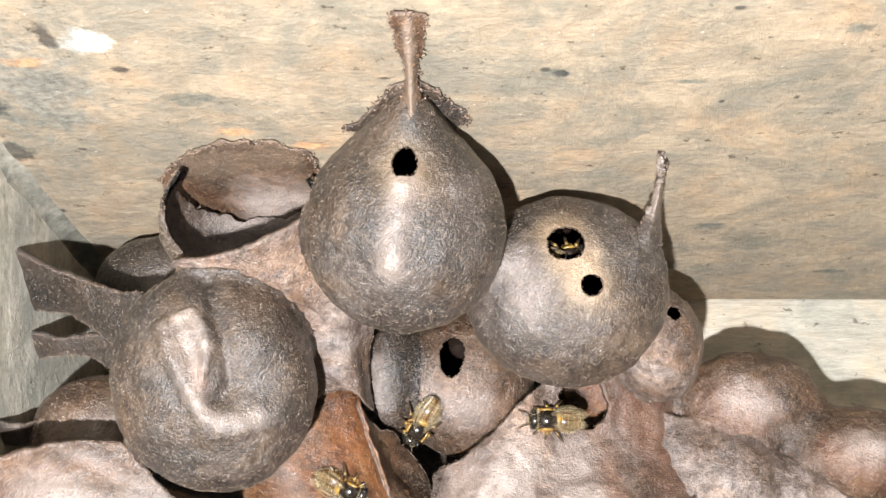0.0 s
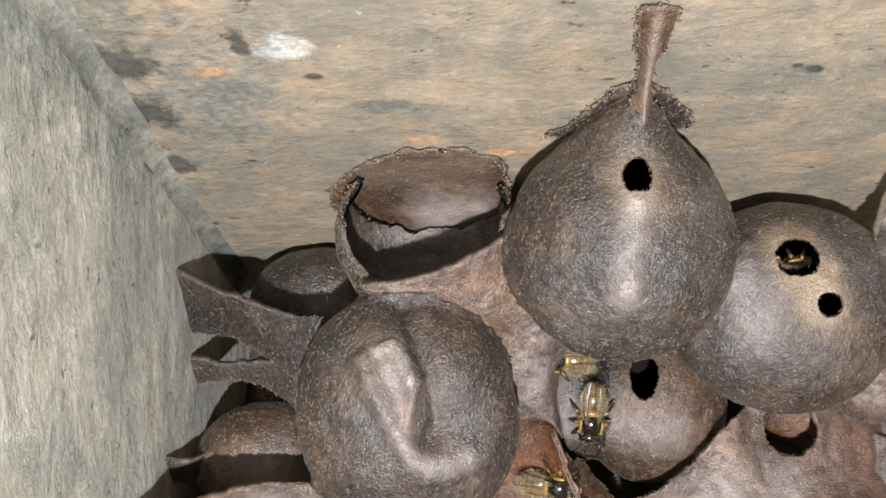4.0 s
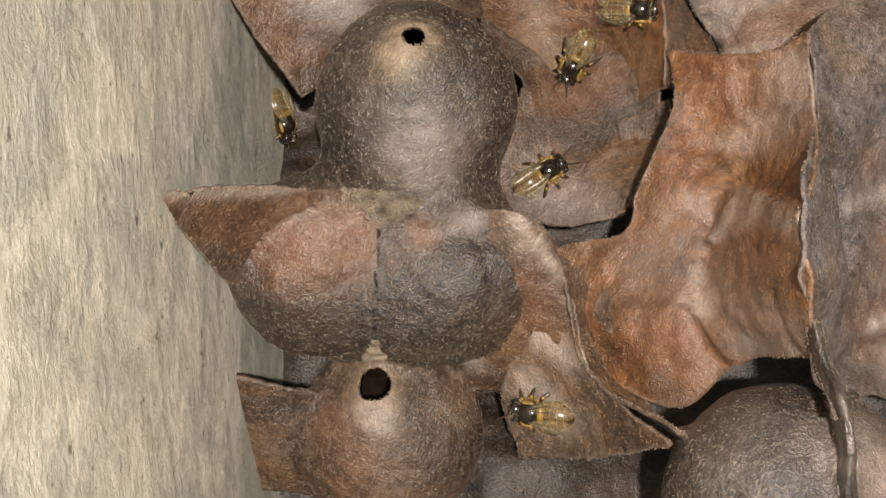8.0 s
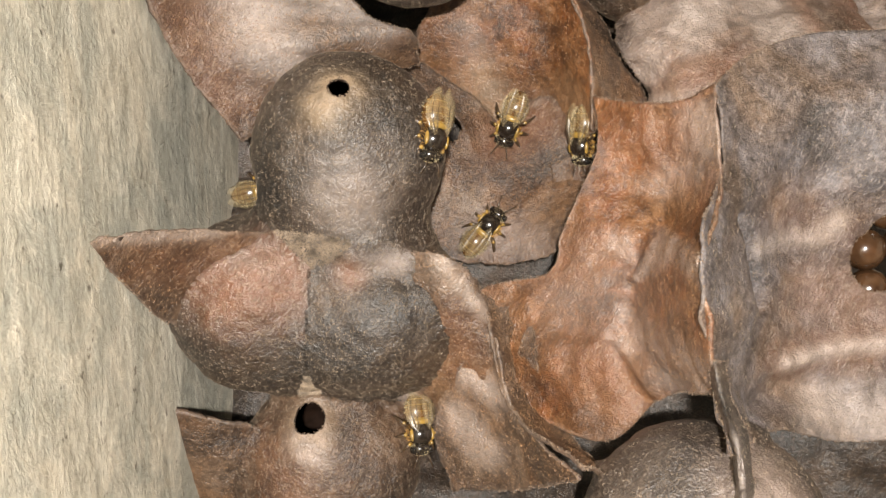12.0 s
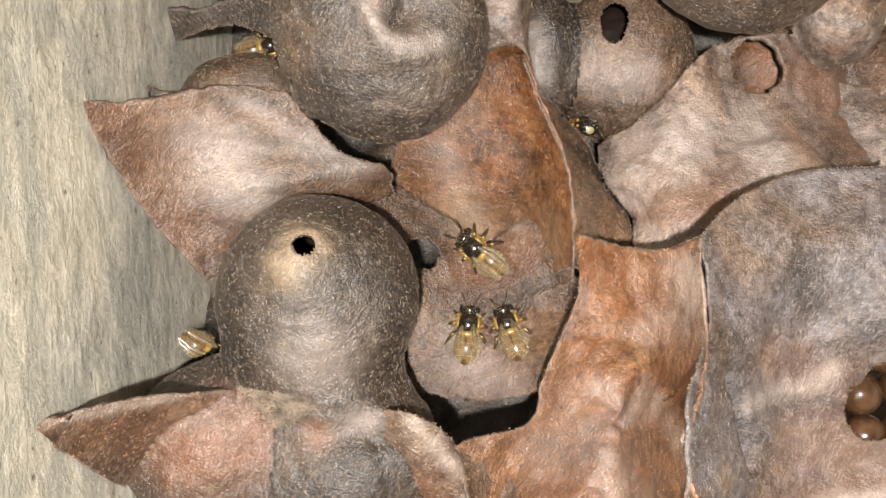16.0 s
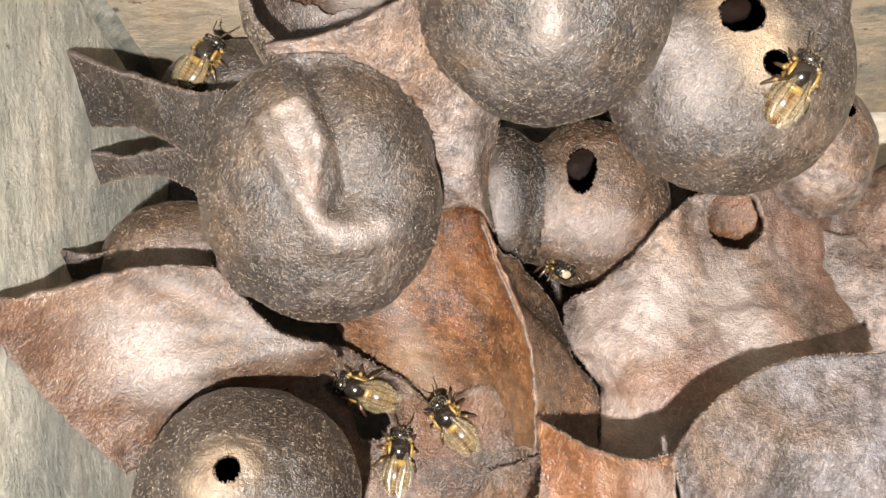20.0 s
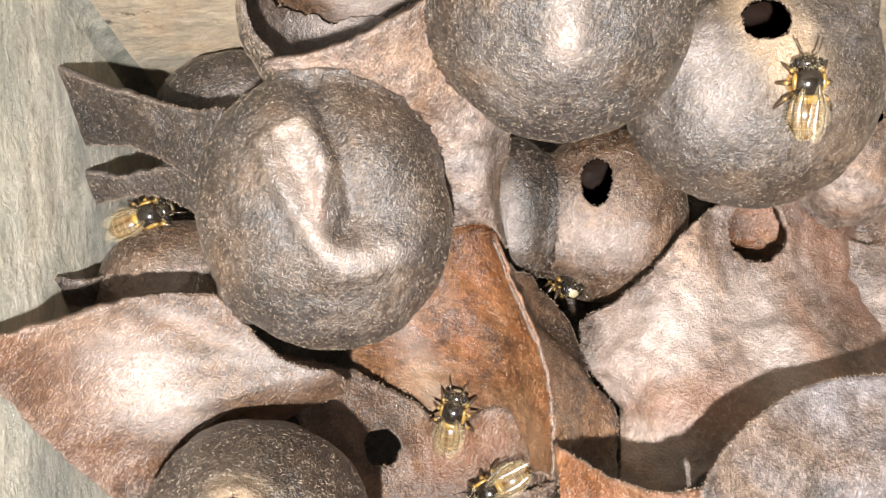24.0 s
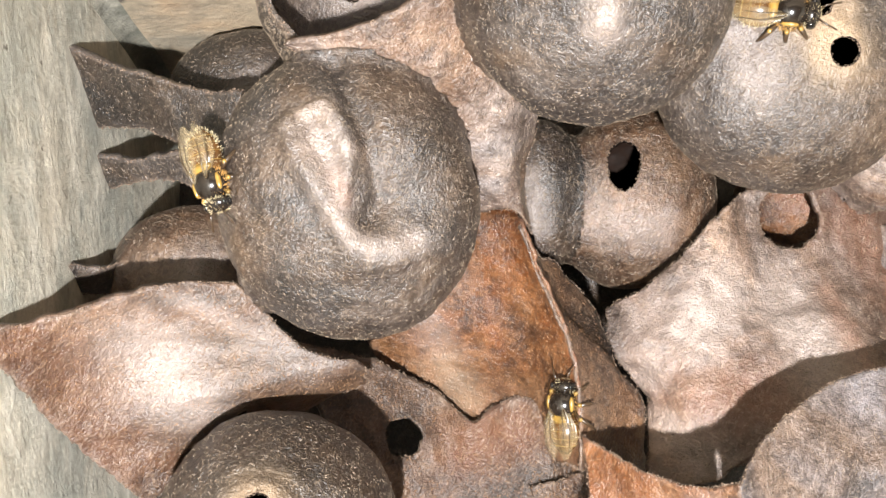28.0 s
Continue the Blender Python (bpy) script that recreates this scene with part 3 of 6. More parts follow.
            some, pts, nor = some + inside, np.vstack([pts, pts - nor * wall]), np.vstack([nor, -nor])
        kid = mesh_object(piece, pts - origin, some, spec["material"], ob, words)
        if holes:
            # inner faces of small holes take the colour with the shade in it
            kid.data.materials.append(INNER_SHADE if max(r for _, r, *_ in holes) < 6 else spec["material"])
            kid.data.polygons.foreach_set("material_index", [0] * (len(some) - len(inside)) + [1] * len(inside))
        tint(kid, pts, tints, seed)
        shaded(kid, nor)
    bare = [f for f in faces]
    span = sum(spec["radii"]) / 3
    if not alone:
        fibres(ob, origin, place, way, bare, int(spec.get("fibre", 30.0) * span * span), int(seed * 10), FIBRE)
    crumbs(ob, origin, place, bare, rim > 0, spec.get("crumb", 0.13), int(seed * 10))
    return tagged(ob, spec["label"], "wax pot", "honey pots")


def spline(points, n):
    """Catmull-Rom along the first axis of an array of points, n steps."""
    p = np.asarray(points, float)
    p = np.concatenate([[2 * p[0] - p[1]], p, [2 * p[-1] - p[-2]]])
    t = np.linspace(0, len(p) - 3, n)
    i = np.minimum(t.astype(int), len(p) - 4)
    f = (t - i).reshape(-1, *([1] * (p.ndim - 1)))
    a, b, c, d = p[i], p[i + 1], p[i + 2], p[i + 3]
    return 0.5 * (2 * b + (c - a) * f + (2 * a - 5 * b + 4 * c - d) * f**2 + (3 * b - a - 3 * c + d) * f**3)


SHEET_NETS = []


def sheet(label, grid, material, step=0.45, rough=0.35, ragged=0.35, seed=1.0, wall=0.8, holes=(), bumps=(), ridges=(), tints=(), fibre=2.0, crumb=0.12, crease=0.5, name="wax_sheet"):
    """A bent wax sheet through a coarse net of points, with torn edges."""
    g = np.array(grid, float)
    across = np.linalg.norm(np.diff(g, axis=1), axis=2).sum(1).max()
    along = np.linalg.norm(np.diff(g, axis=0), axis=2).sum(0).max()
    nu, nv = max(6, int(along / step)), max(6, int(across / step))
    p = spline(np.swapaxes(spline(g, nu), 0, 1), nv).swapaxes(0, 1)
    du, dv = np.gradient(p, axis=0), np.gradient(p, axis=1)
    normal = np.cross(dv, du)
    normal /= np.linalg.norm(normal, axis=2, keepdims=True) + 1e-9
    if (normal.reshape(-1, 3) @ (TURN @ np.array([0, -1, 0]))).mean() < 0:
        normal = -normal
    flat = p.reshape(-1, 3)
    lift = rough * (fbm(flat, 0.12, seed, 3) + 0.2 * fbm(flat, 0.45, seed + 2, 2)) - crease * np.abs(fbm(flat, 0.075, seed + 5, 3))
    for q, r, h in bumps:
        lift += h * np.exp(-((np.linalg.norm(squash(flat - np.array(q)), axis=1) / r) ** 2))
    for q, w, r, h in ridges:
        q, w, plan = squash(q), squash(w), squash(flat)
        k = np.clip(((plan - q) @ (w - q)) / ((w - q) @ (w - q)), 0, 1)[:, None]
        lift += h * np.exp(-((np.linalg.norm(plan - (q + k * (w - q)), axis=1) / r) ** 2))
    flat = flat + normal.reshape(-1, 3) * lift[:, None]
    p = flat.reshape(nu, nv, 3)
    jag = ragged * (fbm(flat, 0.55, seed + 9, 2)).reshape(nu, nv, 1)
    for edge, inward in ((np.s_[0], du[0]), (np.s_[-1], -du[-1])):
        p[edge] += inward / (np.linalg.norm(inward, axis=1, keepdims=True) + 1e-9) * jag[edge]
    for edge, inward in ((np.s_[:, 0], dv[:, 0]), (np.s_[:, -1], -dv[:, -1])):
        p[edge] += inward / (np.linalg.norm(inward, axis=1, keepdims=True) + 1e-9) * jag[edge]
    flat = p.reshape(-1, 3)
    up = (normal.reshape(-1, 3) @ np.cross(dv, du).reshape(-1, 3).T[:, :1]).sum() > 0
    faces = []
    for i in range(nu - 1):
        for j in range(nv - 1):
            q = [i * nv + j, i * nv + j + 1, (i + 1) * nv + j + 1, (i + 1) * nv + j]
            faces.append(q if up else q[::-1])
    row, col = np.mgrid[0:nu, 0:nv]
    data = np.hstack([flat, np.minimum.reduce([row, nu - 1 - row, col, nv - 1 - col]).reshape(-1, 1) * step])
    for q, r in holes:
        gap = data[:, :3] - np.array(q)
        data, faces = cut(data, faces, np.linalg.norm(gap, axis=1) - r * (1 + 0.12 * fbm(gap / r, 1.3, seed, 2)))
    used = sorted({v for f in faces for v in f})
    at = {v: n for n, v in enumerate(used)}
    ob = mesh_object(name, data[used, :3], [[at[v] for v in f] for f in faces], material)
    tint(ob, data[used, :3], tints, seed, data[used, 3])
    m = ob.modifiers.new("thickness", "SOLIDIFY")
    m.thickness, m.offset = wall * MM, -1.0
    corner, spots = np.array(ob.location) / MM, data[used, :3]
    faces = [[at[v] for v in f] for f in faces]
    SHEET_NETS.append((spots, faces))
    up = np.zeros_like(spots)
    for f in faces:
        up[f] += np.cross(spots[f[1]] - spots[f[0]], spots[f[2]] - spots[f[0]])
    up /= np.linalg.norm(up, axis=1, keepdims=True) + 1e-12
    if (up @ -TURN[:, 1]).mean() < 0:
        up = -up
    if fibre:
        fibres(ob, corner, spots, up, faces, min(9000, int(fibre * along * across)), int(seed * 10), WARM_FIBRE if material in (WAX_RUST, WAX_BROWN) else FIBRE)
    if ragged:
        crumbs(ob, corner, spots, faces, None, crumb, int(seed * 10))
    return tagged(ob, label, "wax sheet", "wax sheets")


# ---- the box ----
LEFT, BACK, RIGHT, FRONT, TOP = -0.0618, 0.065, 0.20, -0.24, 0.195
slab("ground", (-60, -60, -0.4), (60, 60, -0.03), GROUND, "bare dry earth under the wooden box", 0.0)
slab("floor", (LEFT - 0.02, FRONT - 0.02, -0.022), (RIGHT + 0.02, BACK + 0.02, 0.017), BOARD_FLOOR, "raw board floor of the nest box")
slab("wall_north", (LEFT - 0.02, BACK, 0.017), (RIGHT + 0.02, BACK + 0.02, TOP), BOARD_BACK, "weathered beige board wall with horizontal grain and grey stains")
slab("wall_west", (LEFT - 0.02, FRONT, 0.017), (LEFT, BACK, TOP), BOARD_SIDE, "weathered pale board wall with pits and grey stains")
slab("wall_east", (RIGHT, FRONT, 0.017), (RIGHT + 0.02, BACK, TOP), BOARD_SIDE, "raw board wall of the nest box")
slab("wall_south", (LEFT - 0.02, FRONT - 0.02, 0.017), (RIGHT + 0.02, FRONT, TOP - 0.03), BOARD_BACK, "raw board wall of the nest box")

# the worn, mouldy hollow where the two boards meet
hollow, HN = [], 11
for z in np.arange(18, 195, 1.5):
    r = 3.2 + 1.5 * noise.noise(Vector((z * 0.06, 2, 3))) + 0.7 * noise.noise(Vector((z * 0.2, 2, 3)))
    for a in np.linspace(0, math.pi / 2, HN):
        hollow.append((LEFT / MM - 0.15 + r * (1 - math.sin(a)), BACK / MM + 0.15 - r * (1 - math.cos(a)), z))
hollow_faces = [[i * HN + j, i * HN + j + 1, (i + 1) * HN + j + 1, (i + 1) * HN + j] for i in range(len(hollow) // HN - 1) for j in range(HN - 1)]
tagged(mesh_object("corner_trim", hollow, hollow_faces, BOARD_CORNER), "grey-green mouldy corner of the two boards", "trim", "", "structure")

# ---- pots ----
# some pale tints on the pots are glossy highlights painted into the colour
pot("large grey-brown wax pot with a round hole and a pale crease", (-5.9, 52.3, 75.8), (12.9, 12.5, 13.4), WAX_GREY,
    holes=[((-5.3, 54.7, 90.0), 1.6, 1.45)], ridges=[((-5.7, 51.7, 89.8), (-6.9, 42.6, 85.7), 1.4, 0.8)], bumps=[((-4.7, 62.5, 90.0), 3.4, 3.0), ((-4.5, 64.0, 86.0), 5.5, 1.6)],
    tints=[((-5.5, 52.5, 90.1), (-7.0, 42.3, 85.6), 1.5, (0, 0, 0.8)), ((-5.5, 55.0, 91.3), (-5.5, 53.7, 90.7), 3.0, (0.5, 0, 0))], seed=1.0)
pot("open wax pot with a torn rim against the board wall", (-28.5, 57.8, 67.3), (11.6, 10.5, 11.0), WAX_GREY,
    holes=[((-27.8, 57.9, 78.3), 11.8)], seed=2.0, wall=0.8, back=62.2, crumb=0.2, tints=[((-38.0, 54.9, 73.7), (-33.6, 48.9, 73.2), 1.6, (0.2, 0, 0.5)), ((-33.6, 48.9, 73.2), (-28.0, 46.8, 73.4), 1.6, (0.2, 0, 0.5)), ((-28.0, 46.8, 73.4), (-18.6, 51.7, 74.5), 1.6, (0.2, 0, 0.5)), ((-32.5, 62.3, 59.5), (-25.0, 62.9, 59.7), 2.5, (0, 0, 0.3))])
# the pale tints on the dent's ridges paint wet light into the wax
pot("dark wax pot with a pale crooked dent in its cap", (-30.8, 35.5, 65.1), (13.3, 11.5, 14.6), WAX_GREY, turn=-14.0,
    ridges=[((-34.6, 38.6, 77.1), (-34.2, 36.4, 77.4), (-32.8, 33.6, 77.8), (-30.8, 29.8, 77.8), (-29.1, 27.0, 76.3), (-27.4, 25.8, 75.6), 1.1, 1.15), ((-28.0, 26.0, 75.6), (-24.9, 26.8, 73.2), (-21.4, 29.4, 70.9), 2.0, 0.9),
            ((-33.0, 39.6, 77.0), (-31.4, 40.2, 76.5), (-29.9, 38.0, 75.9), (-29.3, 34.8, 75.6), (-29.9, 31.7, 75.3), 0.75, 0.8),
            ((-31.0, 45.8, 74.5), (-29.0, 41.0, 75.6), (-27.9, 36.3, 74.2), (-27.6, 32.7, 71.8), (-27.4, 29.6, 75.2), 1.3, -1.1)],
    bumps=[((-25.4, 32.5, 73.0), 4.6, -2.0), ((-21.5, 38.8, 74.1), 4.5, 0.7), ((-31.6, 35.5, 77.4), 1.5, -0.5)],
    tints=[((-34.4, 38.2, 77.1), (-33.6, 35.6, 77.5), 0.86, (0, 0, 0.6)), ((-33.4, 35.2, 77.4), (-30.8, 29.8, 77.8), 0.86, (0, 0, 0.65)), ((-30.8, 29.8, 77.8), (-28.9, 26.8, 76.3), 0.94, (0, 0, 0.7)), ((-28.9, 26.8, 76.3), (-26.8, 25.8, 75.6), 1.01, (0, 0, 0.7)), ((-26.4, 26.2, 75.0), (-23.4, 28.0, 73.0), 1.25, (0, 0, 0.35)),
           ((-33.4, 39.6, 77.0), (-31.2, 40.0, 76.5), 1.01, (0.25, 0.1, 0.5)), ((-31.0, 39.4, 76.4), (-29.5, 36.0, 75.8), 0.86, (0, 0, 0.6)), ((-32.0, 37.6, 77.0), (-30.6, 33.6, 76.6), 1.17, (0, 0.1, 0.4)), ((-30.6, 33.9, 76.5), (-29.8, 31.6, 76.0), 0.86, (0, 0.5, 0.2))], seed=3.0)
pot("shiny brown wax pot with two holes in a tan patch", (16.2, 49.4, 61.4), (14.2, 11.0, 13.2), WAX_GREY,
    holes=[((15.0, 51.7, 72.3), 2.6), ((17.8, 46.6, 70.6), 1.5)], tints=[((14.2, 53.3, 72.8), (17.4, 46.8, 70.3), 3.0, (0.95, 0, 0.1)), ((8.6, 49.7, 71.4), (10.5, 44.9, 69.3), 3.0, (0, 0, 0.34))], seed=4.0)
pot("small brown wax pot with a little hole", (31.7, 46.5, 47.0), (6.5, 8.0, 8.5), WAX_PALE, holes=[((32.3, 48.0, 52.0), 1.2)], seed=5.0)
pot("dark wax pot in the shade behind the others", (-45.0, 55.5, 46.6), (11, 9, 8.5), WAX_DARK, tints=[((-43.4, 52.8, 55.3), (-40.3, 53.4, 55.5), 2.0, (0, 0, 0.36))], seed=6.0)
pot("low brown wax bulge at the side wall", (-51.6, 32.6, 47.0), (9.6, 9.4, 8.6), WAX_BROWN, tints=[((-48.8, 31.3, 54.4), (-47.2, 27.7, 52.8), 2.5, (0, 0, 0.4))], seed=7.0)
# the broad pale tint low on the dome is a painted sheen
pot("round dark wax dome with a pale ring round its hole", (-38.8, 3.0, 58.3), (12.0, 11.5, 12.2), WAX_DARK,
    holes=[((-38.1, 5.5, 71.0), 1.35, 1.2)], bumps=[((-38.6, 4.4, 70.2), 3.6, 1.0), ((-38.6, 2.0, 69.2), 5.5, 0.5)], coils=[((-38.6, 4.6, 70.8), 2.3, 0.09)],
    tints=[((-38.3, 5.9, 70.6), (-39.5, 3.6, 69.6), 2.6, (0.8, 0, 0.15)), ((-41.1, 5.9, 70.5), (-39.5, 2.2, 68.9), 1.0, (0.1, 0, 0.4)), ((-38.1, -4.9, 65.7), (-37.5, -6.1, 65.2), 4.5, (0, 0, 0.35))], seed=8.0)
# the neck's pale tint is a highlight put into its colour
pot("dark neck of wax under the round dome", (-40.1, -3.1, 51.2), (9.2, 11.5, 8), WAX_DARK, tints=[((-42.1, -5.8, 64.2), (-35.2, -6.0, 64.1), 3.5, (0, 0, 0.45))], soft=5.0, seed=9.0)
pot("red-brown lobe of a cleft wax pot", (-51.8, -13.8, 48.6), (12.0, 12.0, 11.0), WAX_DARK,
    bumps=[((-49.8, -12.9, 62.1), 4.0, 1.2)], tints=[((-52.5, -15.2, 61.1), (-46.9, -13.6, 61.6), 5.4, (0, 0.8, 0)), ((-51.0, -11.1, 62.9), (-47.2, -12.1, 62.5), 2.0, (0, 0, 0.3))], soft=5.0, seed=10.0, rough=0.5)
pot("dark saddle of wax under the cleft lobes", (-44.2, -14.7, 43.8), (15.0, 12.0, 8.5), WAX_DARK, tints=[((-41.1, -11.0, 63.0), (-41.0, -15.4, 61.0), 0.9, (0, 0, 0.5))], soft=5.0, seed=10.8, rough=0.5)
pot("dark brown lobe of a cleft wax pot", (-36.3, -14.7, 47.7), (11.4, 12.0, 11.0), WAX_DARK,
    bumps=[((-34.3, -10.8, 62.6), 3.6, 1.0)], ridges=[((-38.2, -10.6, 62.8), (-34.2, -9.6, 62.8), (-30.4, -10.6, 60.5), 1.5, 0.9), ((-37.6, -13.6, 61.5), (-33.6, -12.8, 61.5), (-30.0, -13.6, 59.5), 1.4, -1.1)], tints=[((-36.5, -10.6, 62.5), (-30.8, -10.2, 63.0), 1.7, (0, 0.2, 0.4)), ((-38.6, -11.4, 62.8), (-38.7, -12.6, 62.3), 2.0, (0, 0.7, 0))], soft=5.0, seed=10.5, rough=0.5)
pot("dark brown wax pot with a dark round hole", (-44.3, -34.1, 35.2), (12.6, 11.0, 12.2), WAX_BROWN,
    holes=[((-45.2, -27.7, 50.6), 2.2)], bumps=[((-45.2, -28.0, 51.0), 3.6, 1.8)], tints=[((-45.1, -27.7, 51.1), (-45.3, -28.6, 50.8), 2.8, (0.7, 0, 0.2)), ((-46.2, -31.6, 49.4), (-44.6, -32.6, 49.0), 2.2, (0, 0, 0.5)), ((-49.3, -35.0, 46.8), (-46.6, -37.1, 45.9), 6.0, (0, 0.25, 0))], soft=4.5, seed=11.0)
pot("wide dark dome of wax with a sharp ridge", (1.9, -43.5, 54.0), (13.8, 13, 13), WAX_GREY, tints=[((7.6, -38.0, 68.5), (9.4, -40.7, 67.2), 4.5, (0, 0.35, 0.4))], seed=12.0)
pot("brown wax pot with a round hole, deep between others", (2.4, 42.3, 39.6), (10.5, 9.0, 11.5), WAX_BROWN, holes=[((0.4, 44.3, 48.7), 2.1, 1.7)], tints=[((-2.0, 37.7, 46.4), (4.1, 36.9, 46.0), 3.0, (0, 0.1, 0.36))], seed=13.0)
pot("rust-brown wax cell seen through a round hole", (26.5, 43.6, 32.5), (9, 7.5, 8), WAX_RUST, tints=[((22.5, 40.6, 44.4), (23.5, 40.2, 44.2), 3.0, (0, 0.7, 0))], seed=17.0)
pot("slender grey wax pot beside a deeper one", (-9.4, 42.4, 43.0), (5.2, 6.5, 9.5), WAX_DARK, tints=[((-11.4, 42.8, 49.7), (-10.6, 37.1, 47.2), 1.6, (0, 0, 0.36))], seed=14.0)
pot("pinkish wax pot at the foot of the board wall", (47.6, 39.6, 36.4), (12.0, 7.5, 8.6), WAX_BROWN, rough=0.6, tints=[((36.8, 36.5, 48.0), (43.2, 33.3, 47.7), 4.0, (0, 0.6, 0)), ((40.1, 38.0, 52.0), (45.8, 36.5, 51.3), 3.0, (0, 0, 0.5))], seed=15.0)
pot("pale wax pot at the foot of the board wall", (63.5, 32.3, 37.4), (11, 9, 7), WAX_BROWN, rough=0.6, tints=[((56.3, 30.7, 44.3), (62.2, 28.5, 43.3), 3.0, (0, 0.5, 0)), ((59.7, 31.8, 47.0), (62.1, 31.1, 46.7), 2.5, (0, 0, 0.5))], seed=16.0)

# ---- sheets ----
sheet("dark wax web that ties the pots to the side wall", [[(-62.6, 55.1, 62.8), (-54.2, 50.9, 64.3), (-45.5, 47.5, 66.1), (-40.9, 46.8, 67.9)],
     [(-63.4, 52.7, 57.4), (-54.5, 49.4, 61.4), (-47.3, 45.0, 63.8), (-42.6, 43.5, 65.4)],
     [(-63.8, 49.6, 52.7), (-56.2, 48.0, 56.4), (-49.3, 43.6, 61.0), (-43.8, 39.9, 62.6)]], WAX_DARK, seed=21.0)
sheet("narrow wax strut to the side wall", [[(-63.4, 46.0, 53.3), (-57.9, 44.4, 54.8), (-51.3, 43.6, 58.8), (-44.2, 42.3, 63.7)],
     [(-64.9, 44.2, 49.2), (-58.8, 43.6, 52.2), (-52.1, 42.6, 56.2), (-44.7, 40.0, 61.6)],
     [(-66.3, 42.6, 45.3), (-60.1, 43.2, 50.4), (-52.3, 41.8, 55.6), (-45.2, 37.5, 59.4)]], WAX_GREY, seed=22.0)
sheet("low wax strut to the side wall", [[(-62.4, 30.9, 59.7), (-60.6, 31.2, 57.4), (-58.6, 32.0, 55.1), (-56.0, 33.2, 51.5)],
     [(-63.5, 29.6, 56.4), (-61.2, 29.2, 54.6), (-58.4, 29.4, 52.4), (-55.0, 30.0, 50.0)]], WAX_DARK, seed=23.0)
sheet("broad brown wax wing fixed to the side wall", [[(-62.2, 20.7, 76.0), (-56.8, 22.7, 71.4), (-49.4, 26.3, 67.5), (-42.4, 27.5, 63.7)],
     [(-61.0, 17.3, 70.1), (-55.5, 18.9, 64.2), (-48.8, 21.6, 61.6), (-36.7, 21.6, 58.9)],
     [(-58.7, 12.5, 62.5), (-53.8, 13.9, 59.8), (-47.4, 15.7, 60.1), (-30.9, 19.8, 56.4)],
     [(-53.3, 6.2, 54.2), (-50.9, 8.5, 53.6), (-47.0, 12.2, 53.1), (-30.6, 18.6, 49.8)]], WAX_BROWN, seed=24.0, tints=[((-51.8, 22.5, 62.5), (-48.1, 17.8, 57.2), 4.0, (0, 0, 0.5)), ((-40.2, 24.7, 54.8), (-34.6, 23.3, 52.0), 3.0, (0, 0, 0.25)), ((-59.4, 20.2, 71.4), (-55.1, 10.9, 58.5), 4.5, (0, 0.3, 0)), ((-48.4, 26.8, 63.4), (-40.2, 24.7, 54.8), 1.2, (0, 0, 0.35))])
sheet("pale wax web between the pots", [[(-36.0, 48.0, 74.6), (-28.2, 48.2, 76.4), (-21.7, 50.6, 77.6), (-16.4, 54.2, 76.6), (-10.0, 55.0, 72.5)],
     [(-30.5, 46.0, 72.0), (-24.1, 46.2, 73.2), (-19.6, 47.8, 72.4), (-15.6, 48.8, 71.0), (-10.0, 49.0, 67.5)],
     [(-24.0, 44.0, 67.6), (-19.6, 44.8, 68.4), (-17.2, 44.0, 67.2), (-13.6, 43.4, 64.6), (-11.0, 44.4, 58.0)],
     [(-20.4, 40.6, 61.0), (-16.8, 41.0, 63.2), (-14.8, 40.6, 62.0), (-13.0, 40.6, 59.2), (-12.0, 41.2, 52.0)],
     [(-19.6, 35.6, 54.0), (-15.4, 36.4, 57.0), (-13.5, 36.1, 56.6), (-11.8, 35.2, 54.0), (-11.2, 35.6, 48.0)]], WAX_PALE, seed=25.0, rough=0.25)
sheet("rust-brown wax sheet below the dented pot", [[(-20.2, 40.3, 50.8), (-15.0, 38.7, 53.4), (-13.1, 37.7, 54.6)],
     [(-23.7, 37.1, 49.3), (-15.1, 35.3, 54.0), (-12.7, 33.9, 56.2)],
     [(-29.6, 30.0, 45.1), (-14.7, 28.6, 48.9), (-10.5, 28.5, 54.3)],
     [(-31.7, 25.5, 39.8), (-14.9, 23.4, 44.4), (-8.3, 22.2, 53.7)],
     [(-26.6, 19.1, 33.7), (-13.1, 17.2, 39.4), (-7.5, 16.3, 52.1)],
     [(-16.0, 11.1, 30.1), (-11.2, 10.7, 35.4), (-7.1, 8.5, 49.8)]], WAX_RUST, wall=0.35, seed=26.0, tints=[((-22.6, 21.4, 38.6), (-19.6, 18.0, 36.4), 3.0, (0.4, 0, 0.15)), ((-24.3, 27.3, 43.9), (-22.9, 23.9, 41.0), 3.0, (0, 0, 0.25)), ((-12.5, 15.2, 39.6), (-9.9, 13.6, 41.1), 3.0, (0.35, 0.4, 0))])
sheet("brown flank of a wax ridge", [[(-13.0, 34.6, 55.9), (-10.6, 33.0, 49.7), (-8.7, 33.3, 45.5)],
     [(-10.5, 28.5, 54.3), (-7.2, 26.7, 46.9), (-3.1, 26.7, 42.6)],
     [(-8.3, 22.2, 53.7), (-3.9, 21.9, 47.0), (-1.7, 20.3, 44.1)],
     [(-7.5, 16.3, 52.1), (-3.0, 16.7, 46.9), (1.0, 16.6, 43.5)],
     [(-7.1, 8.5, 49.8), (-3.5, 8.3, 45.3), (0.9, 8.6, 42.2)]], WAX_BROWN, wall=0.35, seed=27.0)
